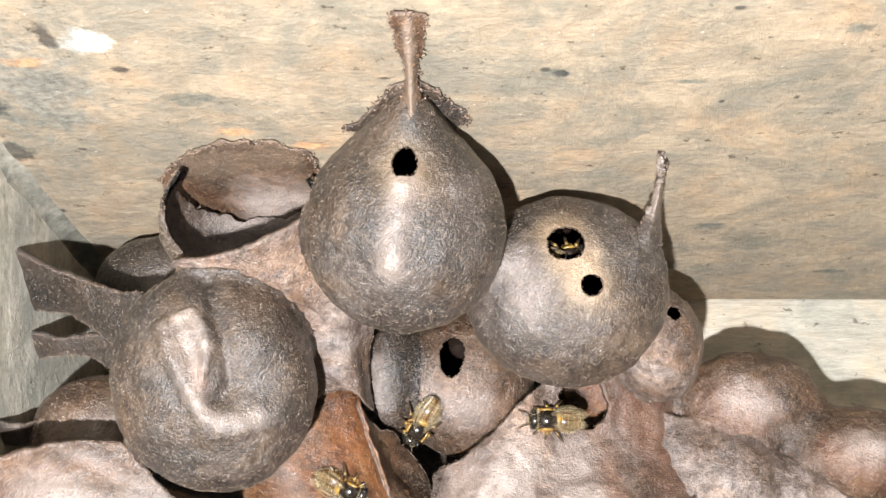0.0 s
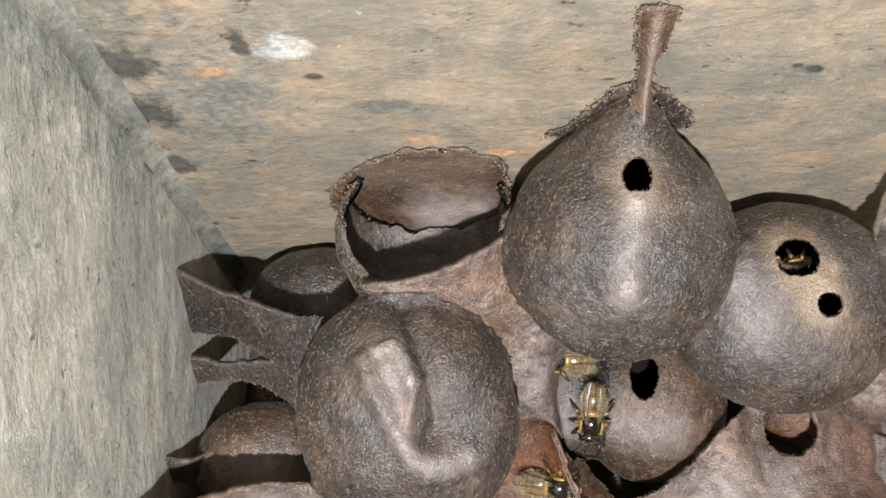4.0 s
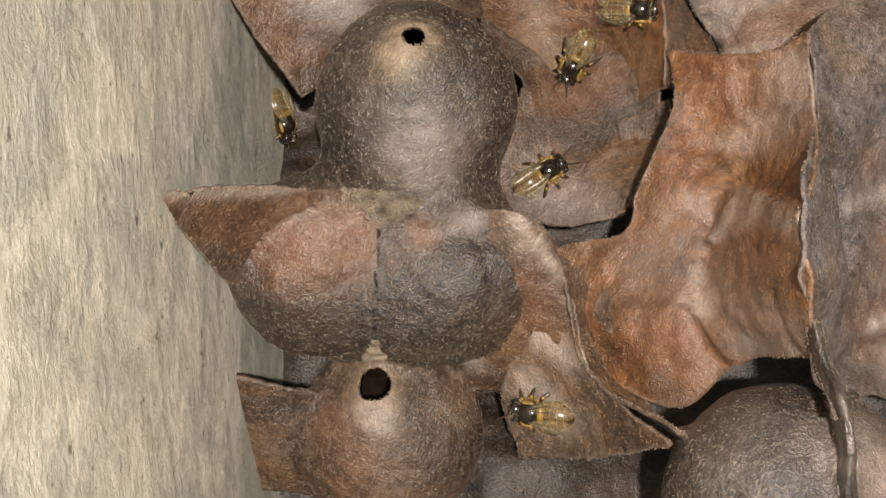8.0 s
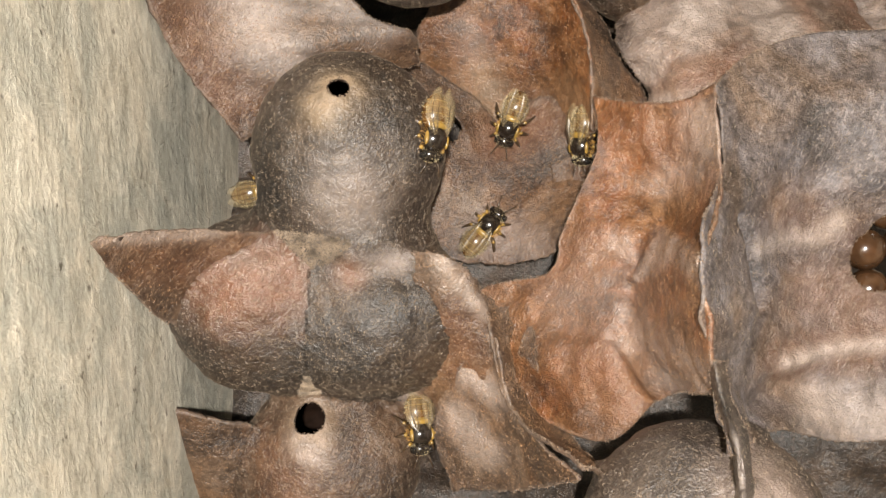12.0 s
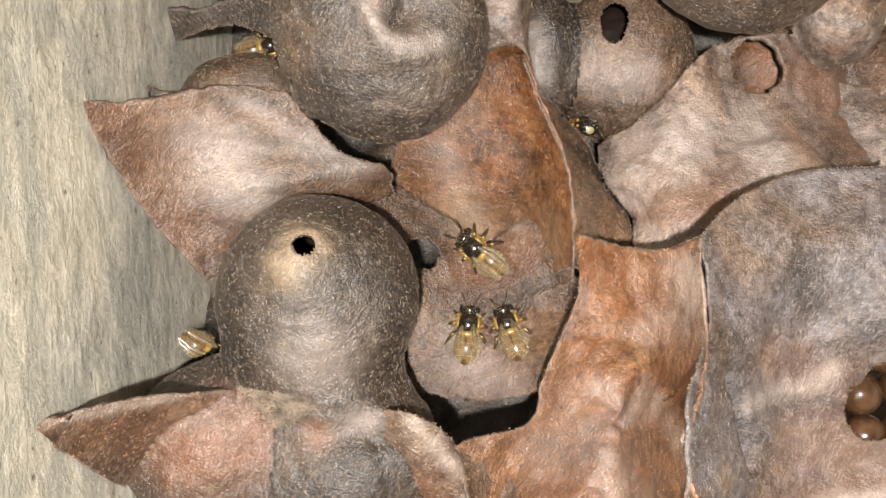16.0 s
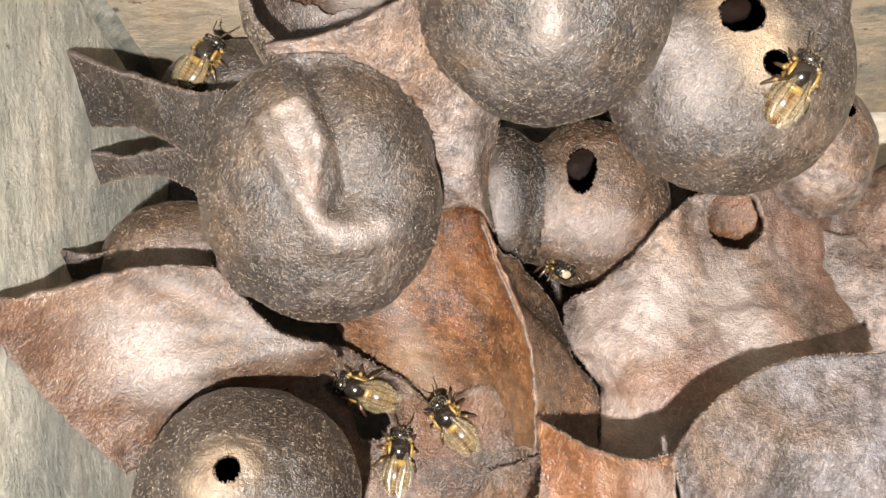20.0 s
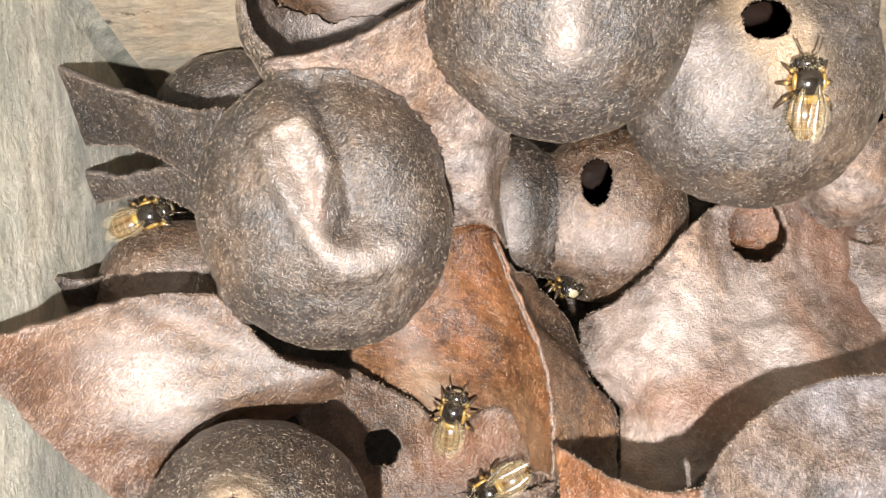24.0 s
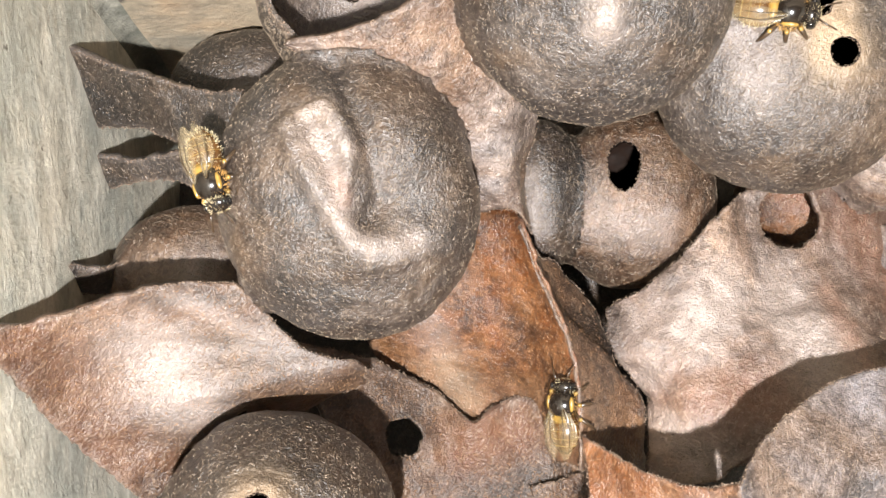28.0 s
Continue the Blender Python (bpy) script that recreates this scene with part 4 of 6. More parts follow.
sheet("pale lumpy wax sheet with a round hole", [[(-2.5, 27.5, 44.0), (3.5, 30.5, 46.4), (10.5, 37.0, 49.3), (15.7, 40.7, 47.7), (24.9, 43.1, 45.5), (38.1, 45.3, 37.7)],
     [(-2.3, 22.2, 44.9), (3.3, 22.9, 47.4), (11.0, 29.1, 48.0), (17.8, 32.1, 46.0), (24.9, 32.1, 44.9), (37.9, 35.0, 37.5)],
     [(1.2, 16.5, 43.0), (5.6, 17.2, 47.6), (11.7, 21.2, 48.8), (17.8, 23.0, 48.5), (23.7, 24.0, 49.0), (37.4, 26.8, 39.3)],
     [(0.7, 7.8, 45.0), (5.5, 6.5, 46.7), (11.6, 9.4, 50.1), (16.6, 11.8, 51.3), (23.5, 15.6, 51.9), (34.5, 17.9, 46.3)]], WAX_PALE, step=0.32, holes=[((20.0, 37.5, 46.8), 4.0)], seed=28.0, rough=0.6, tints=[((5.9, 24.0, 47.9), (10.3, 27.9, 47.5), 4.0, (0, 0, 0.6)), ((18.1, 27.5, 45.1), (19.8, 22.2, 43.8), 4.5, (0, 0, 0.5)), ((28.3, 36.9, 44.9), (34.1, 29.4, 42.7), 5.0, (0, 0.6, 0)), ((5.6, 16.8, 45.8), (13.0, 17.9, 45.2), 4.0, (0, 0.6, 0)), ((3.6, 12.9, 44.1), (6.1, 11.0, 43.2), 3.0, (0, 0, 0.6)), ((3.0, 26.3, 46.8), (1.4, 19.4, 44.8), 3.0, (0, 0.15, 0.4)), ((23.8, 22.1, 43.8), (22.8, 27.9, 45.3), 1.6, (0, 0.7, 0))], ridges=[((-3.2, 22.7, 44.0), (-1.8, 19.0, 44.0), 0.5, -1.0), ((-1.8, 19.0, 44.0), (1.1, 16.7, 43.0), 0.5, -1.0)], bumps=[((7.5, 16.5, 45.7), 5.0, 1.6), ((9.7, 19.6, 45.9), 3.0, -0.6)])
sheet("brown wax floor sheet deep between the pots", [[(-40.0, 24.0, 49.5), (-31.0, 22.5, 43.5), (-22.6, 18.6, 38.5), (-19.2, 15.4, 36.5), (-13.6, 17.6, 40.5), (-7.0, 12.5, 44.0)],
     [(-36.0, 14.0, 45.0), (-28.1, 11.5, 41.2), (-22.5, 8.8, 38.2), (-18.0, 7.0, 37.8), (-13.2, 6.0, 39.0), (-7.5, 4.5, 42.1)],
     [(-36.0, 1.0, 41.0), (-29.9, 0.2, 38.4), (-24.5, -1.0, 37.7), (-19.0, -2.5, 38.6), (-14.5, -3.4, 41.0), (-10.6, -3.8, 44.0)],
     [(-33.0, -5.0, 39.0), (-27.5, -5.5, 37.2), (-23.5, -6.4, 37.2), (-18.6, -6.8, 38.2), (-14.0, -6.6, 40.5), (-11.2, -5.6, 43.2)]], WAX_BROWN, holes=[((-27.2, 13.3, 41.2), 2.5)], wall=0.4, seed=29.0, tints=[((-20.0, 13.0, 37.0), (-14.0, 14.0, 40.0), 3.5, (0, 0.6, 0)), ((-22.0, -2.0, 38.0), (-16.0, -4.0, 40.0), 3.0, (0, 0.1, 0.3)), ((-22.4, 18.2, 38.4), (-14.0, 17.0, 40.2), 0.7, (0.2, 0, 0.3))])
# several pale tints here are sheen painted onto the folds
sheet("rust-brown hollow wax sheet with a torn upper edge", [[(-7.4, 12.0, 52.4), (-3.3, 8.3, 58.4), (1.3, 6.2, 63.0), (4.7, 6.1, 67.3)],
     [(-7.6, 3.7, 54.2), (-3.3, 1.9, 55.6), (1.5, -0.3, 59.0), (4.4, -3.6, 67.4)],
     [(-11.9, -5.7, 52.2), (-5.9, -5.3, 50.2), (0.3, -7.3, 51.5), (1.0, -13.3, 71.8)],
     [(-14.0, -11.6, 51.4), (-8.5, -10.2, 48.8), (-1.6, -11.0, 47.8), (0.7, -16.8, 71.3)],
     [(-22.8, -15.0, 55.6), (-13.5, -15.4, 50.0), (-2.9, -15.4, 44.6), (0.4, -20.4, 70.8)],
     [(-19.5, -23.0, 52.2), (-12.8, -21.9, 45.0), (-3.0, -21.8, 42.9), (1.2, -24.8, 68.9)],
     [(-16.1, -29.5, 48.2), (-6.4, -31.9, 41.6), (0.3, -26.6, 42.9), (2.4, -29.0, 64.8)]], WAX_RUST, wall=0.35, seed=30.0, rough=0.5, ragged=0.12, ridges=[((-2.3, -11.8, 47.3), (0.7, -14.7, 69.0), 0.8, 0.8), ((-5.4, -19.1, 44.1), (0.5, -25.9, 42.1), 1.0, 0.9), ((-5.2, -8.0, 49.0), (-3.0, -10.1, 48.1), 0.8, 0.6), ((-7.3, -0.6, 52.3), (-1.2, -2.7, 53.5), 1.2, 0.6), ((-15.0, -16.8, 49.4), (-9.1, -19.2, 46.2), 1.6, 0.5)], tints=[((3.3, 3.0, 64.8), (4.6, -1.1, 66.3), 2.2, (0, 0, 0.5)), ((-3.7, -19.3, 43.9), (1.6, -24.4, 59.2), 3.0, (0, 0, 0.35)), ((-10.6, -15.4, 49.0), (-5.9, -13.4, 46.6), 5.0, (0, 0, 0.25)), ((-9.1, -22.0, 44.9), (-4.1, -27.6, 42.4), 3.5, (0.15, 0.7, 0)), ((-2.3, -11.6, 47.4), (0.5, -14.6, 69.0), 0.7, (0, 0, 0.45)), ((-4.5, -16.2, 45.3), (-0.2, -18.5, 45.4), 2.4, (0, 0, 0.3))] + [((0.5, -3.4, 59.8), (2.8, -2.7, 63.4), 2.0, (0, 0, 0.3)), ((-12.7, -10.6, 51.1), (-8.9, -8.2, 50.0), 4.0, (0.1, 0.5, 0)), ((-3.3, 4.5, 56.7), (0.9, 2.2, 60.1), 4.0, (0.05, 0.5, 0)), ((0.5, -22.7, 43.5), (2.1, -24.6, 51.4), 2.5, (0, 0, 0.5)), ((-5.2, -7.0, 49.4), (-3.7, -9.0, 48.5), 1.5, (0, 0, 0.45))])
# the long narrow pale tint paints a highlight along the fold
sheet("purple-grey wax sheet with a torn hole over small cells", [[(4.7, 6.1, 67.3), (11.1, 12.2, 63.4), (20.4, 16.9, 59.0), (31.6, 17.8, 57.2)],
     [(5.0, -3.2, 66.4), (10.8, 0.8, 62.8), (18.6, 4.0, 59.8), (28.6, 3.7, 59.7)],
     [(0.9, -13.6, 72.8), (8.8, -11.0, 60.8), (17.9, -7.0, 53.8), (29.9, -5.7, 53.3)],
     [(0.7, -21.5, 70.4), (10.6, -18.7, 56.2), (19.6, -17.5, 49.2), (31.2, -15.7, 46.6)],
     [(2.4, -29.0, 64.8), (10.7, -26.3, 52.9), (19.5, -25.6, 46.6), (30.7, -24.2, 45.1)],
     [(2.3, -35.3, 70.8), (12.2, -31.7, 52.7), (21.0, -32.6, 45.7), (30.2, -32.5, 43.5)]], WAX_MAUVE, holes=[((28.2, -10.4, 51.2), 4.9)], wall=0.35, seed=30.0, rough=0.5, ragged=0.12, ridges=[((8.0, -7.0, 59.3), (11.2, -18.1, 56.5), 0.7, -2.4), ((14.3, -23.4, 50.9), (30.5, -20.1, 46.9), 1.6, 1.2), ((9.4, -27.6, 52.3), (23.0, -26.3, 46.3), 1.6, -1.2)], bumps=[((22.1, -9.0, 52.9), 3.5, 1.2)], tints=[((15.3, -23.2, 49.9), (30.5, -20.1, 46.9), 4.0, (0, 0.5, 0)), ((18.8, -14.8, 50.3), (27.6, -16.1, 48.7), 5.0, (0, 0.45, 0.1)), ((14.9, -6.6, 57.3), (22.8, -8.4, 53.2), 4.0, (0, 0.3, 0)), ((14.3, -23.4, 50.9), (29.9, -20.5, 46.7), 1.3, (0.1, 0, 0.65)), ((19.2, -28.4, 46.5), (29.8, -30.4, 43.4), 3.5, (0, 0, 0.55)), ((19.3, -8.3, 53.2), (22.0, -6.4, 54.1), 1.3, (0.2, 0, 0.4)), ((10.4, -11.3, 59.5), (17.6, -8.6, 54.2), 1.2, (0, 0, 0.4))])
sheet("brown wax sheet with a sharp folded edge", [[(-22.9, -20.5, 54.4), (-22.1, -19.9, 54.7), (-21.4, -20.7, 55.4)],
     [(-27.5, -25.6, 46.6), (-23.1, -26.7, 49.4), (-19.4, -28.7, 54.0)],
     [(-29.6, -30.2, 42.4), (-21.1, -32.2, 48.1), (-16.1, -33.7, 59.4)],
     [(-27.2, -38.0, 38.9), (-19.9, -38.2, 45.4), (-12.3, -37.6, 64.3)]], WAX_BROWN, wall=0.35, seed=32.0, tints=[((-24.5, -23.9, 49.6), (-21.7, -26.2, 50.7), 2.2, (0, 0, 0.55)), ((-26.1, -29.0, 45.1), (-22.6, -33.4, 46.4), 2.5, (0, 0, 0.45))])
sheet("shaded flank of a folded wax edge", [[(-22.4, -15.2, 55.7), (-19.3, -16.1, 53.1), (-16.5, -17.0, 50.5)],
     [(-21.4, -20.7, 55.4), (-17.4, -24.0, 49.5), (-14.5, -26.5, 46.2)],
     [(-19.4, -28.7, 54.0), (-14.0, -30.8, 47.6), (-10.3, -32.7, 43.5)],
     [(-12.4, -36.4, 69.2), (-10.0, -36.3, 59.4), (-6.5, -36.4, 46.2)]], WAX_BROWN, wall=0.35, seed=33.0)
sheet("brown wax saddle beside the two-lobed pot", [[(-34.5, -10.6, 57.0), (-28.3, -11.3, 60.8), (-24.4, -13.0, 59.2), (-21.7, -16.4, 55.6)],
     [(-34.0, -15.5, 55.4), (-28.0, -16.9, 57.4), (-24.4, -18.0, 56.4), (-21.1, -19.5, 55.2)],
     [(-34.2, -21.3, 49.0), (-27.9, -22.6, 50.0), (-23.8, -23.4, 51.6), (-20.8, -24.6, 53.4)],
     [(-35.5, -29.0, 38.5), (-30.0, -29.6, 39.2), (-26.0, -29.8, 41.0), (-23.0, -29.6, 44.0)]], WAX_BROWN, wall=0.35, seed=34.0, rough=0.5, tints=[((-27.5, -12.0, 60.0), (-22.2, -17.5, 55.5), 0.9, (0.15, 0, 0.35)), ((-33.0, -26.5, 45.2), (-30.5, -20.5, 51.5), 1.6, (0, 0, 0.4)), ((-26.0, -19.0, 56.0), (-24.5, -24.0, 52.0), 3.0, (0, 0.4, 0))])
sheet("pointed wax flap from the two-lobed pot to the side wall", [[(-62.5, -14.3, 79.0), (-57.8, -11.6, 72.6), (-53.0, -9.8, 66.4), (-48.0, -8.8, 61.0)],
     [(-62.4, -15.0, 76.2), (-58.4, -13.2, 69.6), (-54.6, -12.2, 62.5), (-48.6, -12.0, 56.5)],
     [(-61.6, -16.0, 72.0), (-59.2, -15.6, 65.0), (-56.4, -15.6, 57.6), (-50.0, -15.6, 50.5)],
     [(-60.4, -18.4, 62.0), (-59.4, -19.0, 57.0), (-56.8, -19.6, 52.0), (-50.8, -19.6, 46.0)]], WAX_BROWN, wall=0.4, seed=35.0, tints=[((-62.0, -14.2, 78.5), (-53.0, -10.0, 66.4), 0.8, (0.15, 0, 0.4)), ((-57.5, -14.0, 67.0), (-51.0, -11.0, 60.0), 3.0, (0, 0.3, 0))])
sheet("pointed wax flap low on the side wall", [[(-66.6, -27.0, 48.2), (-58.2, -28.9, 48.4), (-51.0, -29.7, 41.5)],
     [(-66.7, -32.3, 41.4), (-58.6, -34.7, 42.6), (-51.3, -35.3, 39.0)],
     [(-67.7, -40.7, 31.1), (-58.8, -41.6, 34.0), (-51.3, -42.4, 33.7)]], WAX_BROWN, seed=36.0)
sheet("pale brown wax sheet spread beside the pots", [[(27.7, 38.9, 39.2), (43.3, 35.1, 41.9), (52.3, 31.8, 39.3), (59.6, 32.8, 38.7), (71.8, 25.7, 35.5)],
     [(23.9, 30.3, 37.6), (42.1, 28.4, 43.3), (50.8, 27.1, 41.6), (59.3, 26.3, 41.3), (69.8, 21.1, 37.9)],
     [(21.1, 19.0, 33.7), (37.7, 18.3, 39.9), (50.1, 18.4, 39.9), (58.4, 17.6, 39.6), (68.3, 15.4, 38.6)]], WAX_PALE, seed=37.0, rough=0.7)
sheet("tapering wax spur up the board wall", [[(-6.6, 64.5, 103.5), (-4.7, 64.0, 104.0), (-2.6, 64.5, 103.0)],
     [(-6.2, 64.4, 98.5), (-4.7, 63.0, 98.8), (-3.0, 64.4, 98.2)],
     [(-5.4, 64.2, 94.5), (-4.7, 62.4, 94.8), (-3.9, 64.2, 94.4)],
     [(-5.4, 63.2, 91.8), (-4.7, 61.6, 92.6), (-4.0, 63.2, 91.8)],
     [(-7.0, 61.5, 88.0), (-4.7, 59.6, 90.6), (-2.4, 61.5, 88.0)]], WAX_BROWN, step=0.3, ragged=0.3, crease=0.0, crumb=0.2, seed=38.0, wall=0.4, tints=[((-4.7, 63.5, 103.0), (-4.7, 60.0, 90.5), 0.6, (0.3, 0, 0.3))])
sheet("curved wax tooth beside the tan-patched pot", [[(28.2, 64.7, 73.8), (28.6, 64.5, 74.1), (29.0, 64.7, 73.6)],
     [(27.6, 61.0, 72.0), (28.1, 60.4, 72.6), (28.8, 61.0, 71.8)],
     [(26.4, 57.2, 70.8), (27.3, 56.6, 71.5), (28.5, 57.2, 70.2)],
     [(24.0, 53.6, 71.0), (26.3, 52.8, 70.6), (28.7, 53.4, 67.6)],
     [(20.2, 51.2, 71.8), (25.0, 49.2, 69.6), (28.8, 48.6, 64.6)]], WAX_GREY, step=0.3, ragged=0.15, seed=39.0, tints=[((28.3, 64.0, 73.8), (26.8, 56.8, 71.2), 0.8, (0.2, 0, 0.4))])

# the wide pale tint in the middle is a painted highlight
sheet("brown wax lining smeared on the board wall", [[(-37.5, 64.5, 72.0), (-33.0, 64.5, 75.4), (-26.0, 64.5, 77.0), (-19.0, 64.5, 73.6)],
     [(-41.5, 64.4, 65.5), (-33.5, 64.2, 68.0), (-26.0, 64.2, 68.5), (-17.5, 64.4, 66.0)],
     [(-41.0, 64.3, 57.5), (-33.0, 63.4, 58.5), (-26.0, 63.2, 58.5), (-17.4, 64.2, 58.0)],
     [(-38.9, 63.5, 46.0), (-32.4, 61.5, 43.0), (-26.0, 61.5, 43.0), (-19.6, 63.5, 45.0)]], WAX_BROWN, ragged=1.2, crumb=0.26, rough=0.25, crease=0.2, seed=41.0, wall=0.3, tints=[((-28.5, 63.4, 60.5), (-22.5, 63.4, 60.0), 3.0, (0, 0, 0.75)), ((-36.0, 64.0, 72.0), (-22.0, 64.0, 75.0), 2.2, (0.25, 0, 0.1))])
sheet("crumbly wax smear where the large pot meets the wall", [[(-7.4, 64.4, 89.6), (-4.6, 64.4, 91.4), (-1.6, 64.4, 89.0)], [(-9.8, 64.5, 84.8), (-5.2, 64.2, 85.5), (0.8, 64.5, 85.2)], [(-13.4, 64.5, 80.2), (-6.0, 64.2, 76.8), (3.0, 64.5, 82.0)]], WAX_GREY, ragged=0.7, crumb=0.24, crease=0.0, rough=0.2, seed=42.0, wall=0.25)

sheet("sharp pale ridge of wax running onto the dark dome", [[(1.7, -25.6, 66.3), (1.7, -25.9, 68.4), (3.7, -25.3, 64.3)],
     [(2.1, -29.1, 65.9), (2.0, -29.8, 68.9), (3.8, -29.0, 64.8)],
     [(2.6, -33.4, 67.3), (2.2, -34.0, 71.9), (4.4, -33.4, 67.2)],
     [(2.9, -37.9, 66.3), (2.4, -38.1, 72.3), (5.1, -37.9, 66.3)],
     [(2.8, -41.8, 63.5), (2.8, -41.8, 69.5), (6.0, -41.8, 63.5)],
     [(3.2, -46.9, 62.3), (3.1, -46.6, 67.9), (6.1, -46.9, 62.3)],
     [(3.9, -52.1, 60.0), (3.9, -51.7, 64.6), (6.8, -52.1, 60.0)]], WAX_GREY, step=0.3, wall=0.35, crease=0.0, ragged=0.08, seed=43.0, tints=[((2.4, -34.0, 71.4), (2.6, -40.7, 70.5), 0.8, (0, 0, 0.3))])

sheet("pale torn triangular shard of wax", [[(-12.5, 7.0, 40.3), (-9.2, 7.7, 42.3), (-6.4, 8.3, 44.8)],
     [(-11.6, 2.5, 38.9), (-9.0, 3.6, 41.0), (-6.1, 6.4, 44.5)],
     [(-11.0, -1.5, 38.2), (-9.9, -1.0, 39.5), (-8.4, 1.2, 42.1)]], WAX_BROWN, step=0.3, ragged=0.25, seed=44.0, wall=0.5)

# the pots, each run together with its neighbours and the sheets
corners, rings = [], []
for spots, some in SHEET_NETS:
    rings += [[v + len(corners) for v in f] for f in some]
    corners += spots.tolist()
SHEET_TREE = BVHTree.FromPolygons(corners, rings)
for one in POTS:
    make_pot(one)
for n, (x, y, z, r) in enumerate(((-1.6, 1.8, 0.2, 2.7), (3.7, 2.4, 0.6, 2.6), (-1.0, -3.4, 0.0, 2.6), (4.2, -2.9, 0.4, 2.7), (1.4, 6.8, 0.8, 2.5))):
    c = np.array((28.6, -10.0, 46.4)) + TURN @ np.array((x, z, y))
    make_pot(dict(label="small round glossy brown wax cell under a torn sheet", centre=c, radii=(r, r, r), material=CELL, holes=[(c + TURN @ np.array((0.5, -r, -0.4)), 0.8)] if n % 2 else (), rough=0.08, seed=60.0 + n, wall=0.3, name="wax_cell"), True, 0.25)

# an added dark lumpy sheet under the pots: shade in the gaps put into its colour
BASE = [[(x, y, 6.0 if y > 25 and x > 32 else max(22.0, 24 + 7 * math.sin(0.09 * x + 0.05 * y) + 5 * math.sin(0.13 * y - 0.04 * x) - (8 if y > 30 else 0))) for x in range(-66, 150, 18)] for y in range(62, -110, -17)]
tagged(sheet("dark lumpy sheet added under the pots as shade in the gaps", BASE, WAX_DARK, step=1.3, rough=1.6, seed=40.0, wall=2.0, crease=0, fibre=0, ragged=0, name="gap_shade_sheet"), "", "wax")


# ---- bees ----
THORAX = plain("black_brown_chitin", (0.014, 0.010, 0.007), 0.18, 0.75, 0.3, 900.0)
EYE = plain("black_eye", (0.008, 0.007, 0.006), 0.12, 0.7, 0.2, 900.0)
ABDOMEN = plain("amber_chitin", (0.085, 0.038, 0.010), 0.25, 0.7, 0.55, 700.0)
BAND = plain("yellow_chitin", (0.24, 0.145, 0.032), 0.3, 0.5, 0.4, 900.0)
FUZZ = plain("rusty_golden_hair", (0.34, 0.185, 0.055), 0.55, 0.3, 0.5, 900.0)
PALE_FUZZ = plain("pale_golden_hair", (0.40, 0.33, 0.20), 0.55, 0.3, 0.3, 900.0)
LEG = plain("dark_leg_chitin", (0.045, 0.027, 0.014), 0.3, 0.6, 0.3, 900.0)
FACE = plain("pale_face_chitin", (0.30, 0.24, 0.14), 0.4, 0.4, 0.25, 900.0)
WING, wing_tree, wing_shader = tree("golden_wing")
wing_shader.inputs["Base Color"].default_value = (0.55, 0.43, 0.24, 1)
wing_shader.inputs["Alpha"].default_value = 0.17
wing_shader.inputs["Roughness"].default_value = 0.22
wing_shader.inputs["Specular IOR Level"].default_value = 0.9


BEE = 0.86 * MM


def egg(radii, at=(0, 0, 0), turn=None, level=3, pinch=0.0):
    bm = bmesh.new()
    bmesh.ops.create_icosphere(bm, subdivisions=level, radius=1.0)
    for v in bm.verts:
        k = 1 - pinch * max(0, -v.co.x)
        c = Vector((v.co.x * radii[0], v.co.y * radii[1] * k, v.co.z * radii[2] * k))
        v.co = ((turn @ c if turn else c) + Vector(at)) * BEE
    return bm


def tube(points, radii, sides=6):
    bm = bmesh.new()
    rings = []
    for i, p in enumerate(points):
        p = Vector(p)
        d = (Vector(points[min(i + 1, len(points) - 1)]) - Vector(points[max(i - 1, 0)])).normalized()
        u = d.cross(Vector((0.31, 0.2, 0.93))).normalized()
        w = d.cross(u)
        rings.append([bm.verts.new((p + radii[i] * (math.cos(a) * u + math.sin(a) * w)) * BEE) for a in (2 * math.pi * k / sides for k in range(sides))])
    for a, b in zip(rings, rings[1:]):
        for k in range(sides):
            bm.faces.new((a[k], a[(k + 1) % sides], b[(k + 1) % sides], b[k]))
    bm.faces.new(rings[0][::-1])
    bm.faces.new(rings[-1])
    return bm


def hairs(radii, at, count, length, seed):
    rnd = random.Random(seed)
    bm = bmesh.new()
    for _ in range(count):
        d = Vector((rnd.gauss(0, 1), rnd.gauss(0, 1), rnd.gauss(0.2, 1))).normalized()
        p = Vector((d.x * radii[0], d.y * radii[1], d.z * radii[2])) + Vector(at)
        lean = (d + Vector((rnd.gauss(-0.4, 0.3), rnd.gauss(0, 0.3), rnd.gauss(0, 0.3)))).normalized()
        side = lean.cross(Vector((0.3, 0.8, 0.5))).normalized() * 0.05
        bm.faces.new([bm.verts.new(q * BEE) for q in (p - side, p + side, p + lean * length)])
    return bm


def leaf(edge, k, lift):
    """A thin cambered wing over an outline, fanned from its middle line."""
    bm = bmesh.new()
    rows = []
    for x, near, far in edge:
        rows.append([bm.verts.new(Vector((x, (near + (far - near) * f) * k, lift + 0.07 * x + 0.32 * math.sin(math.pi * f) + 0.04 * math.sin(2.3 * x + 5 * f))) * BEE) for f in np.linspace(0, 1, 6)])
    for p, q in zip(rows, rows[1:]):
        for i in range(5):
            bm.faces.new((p[i], p[i + 1], q[i + 1], q[i]))
    bmesh.ops.solidify(bm, geom=bm.faces[:], thickness=0.03 * BEE)
    return bm


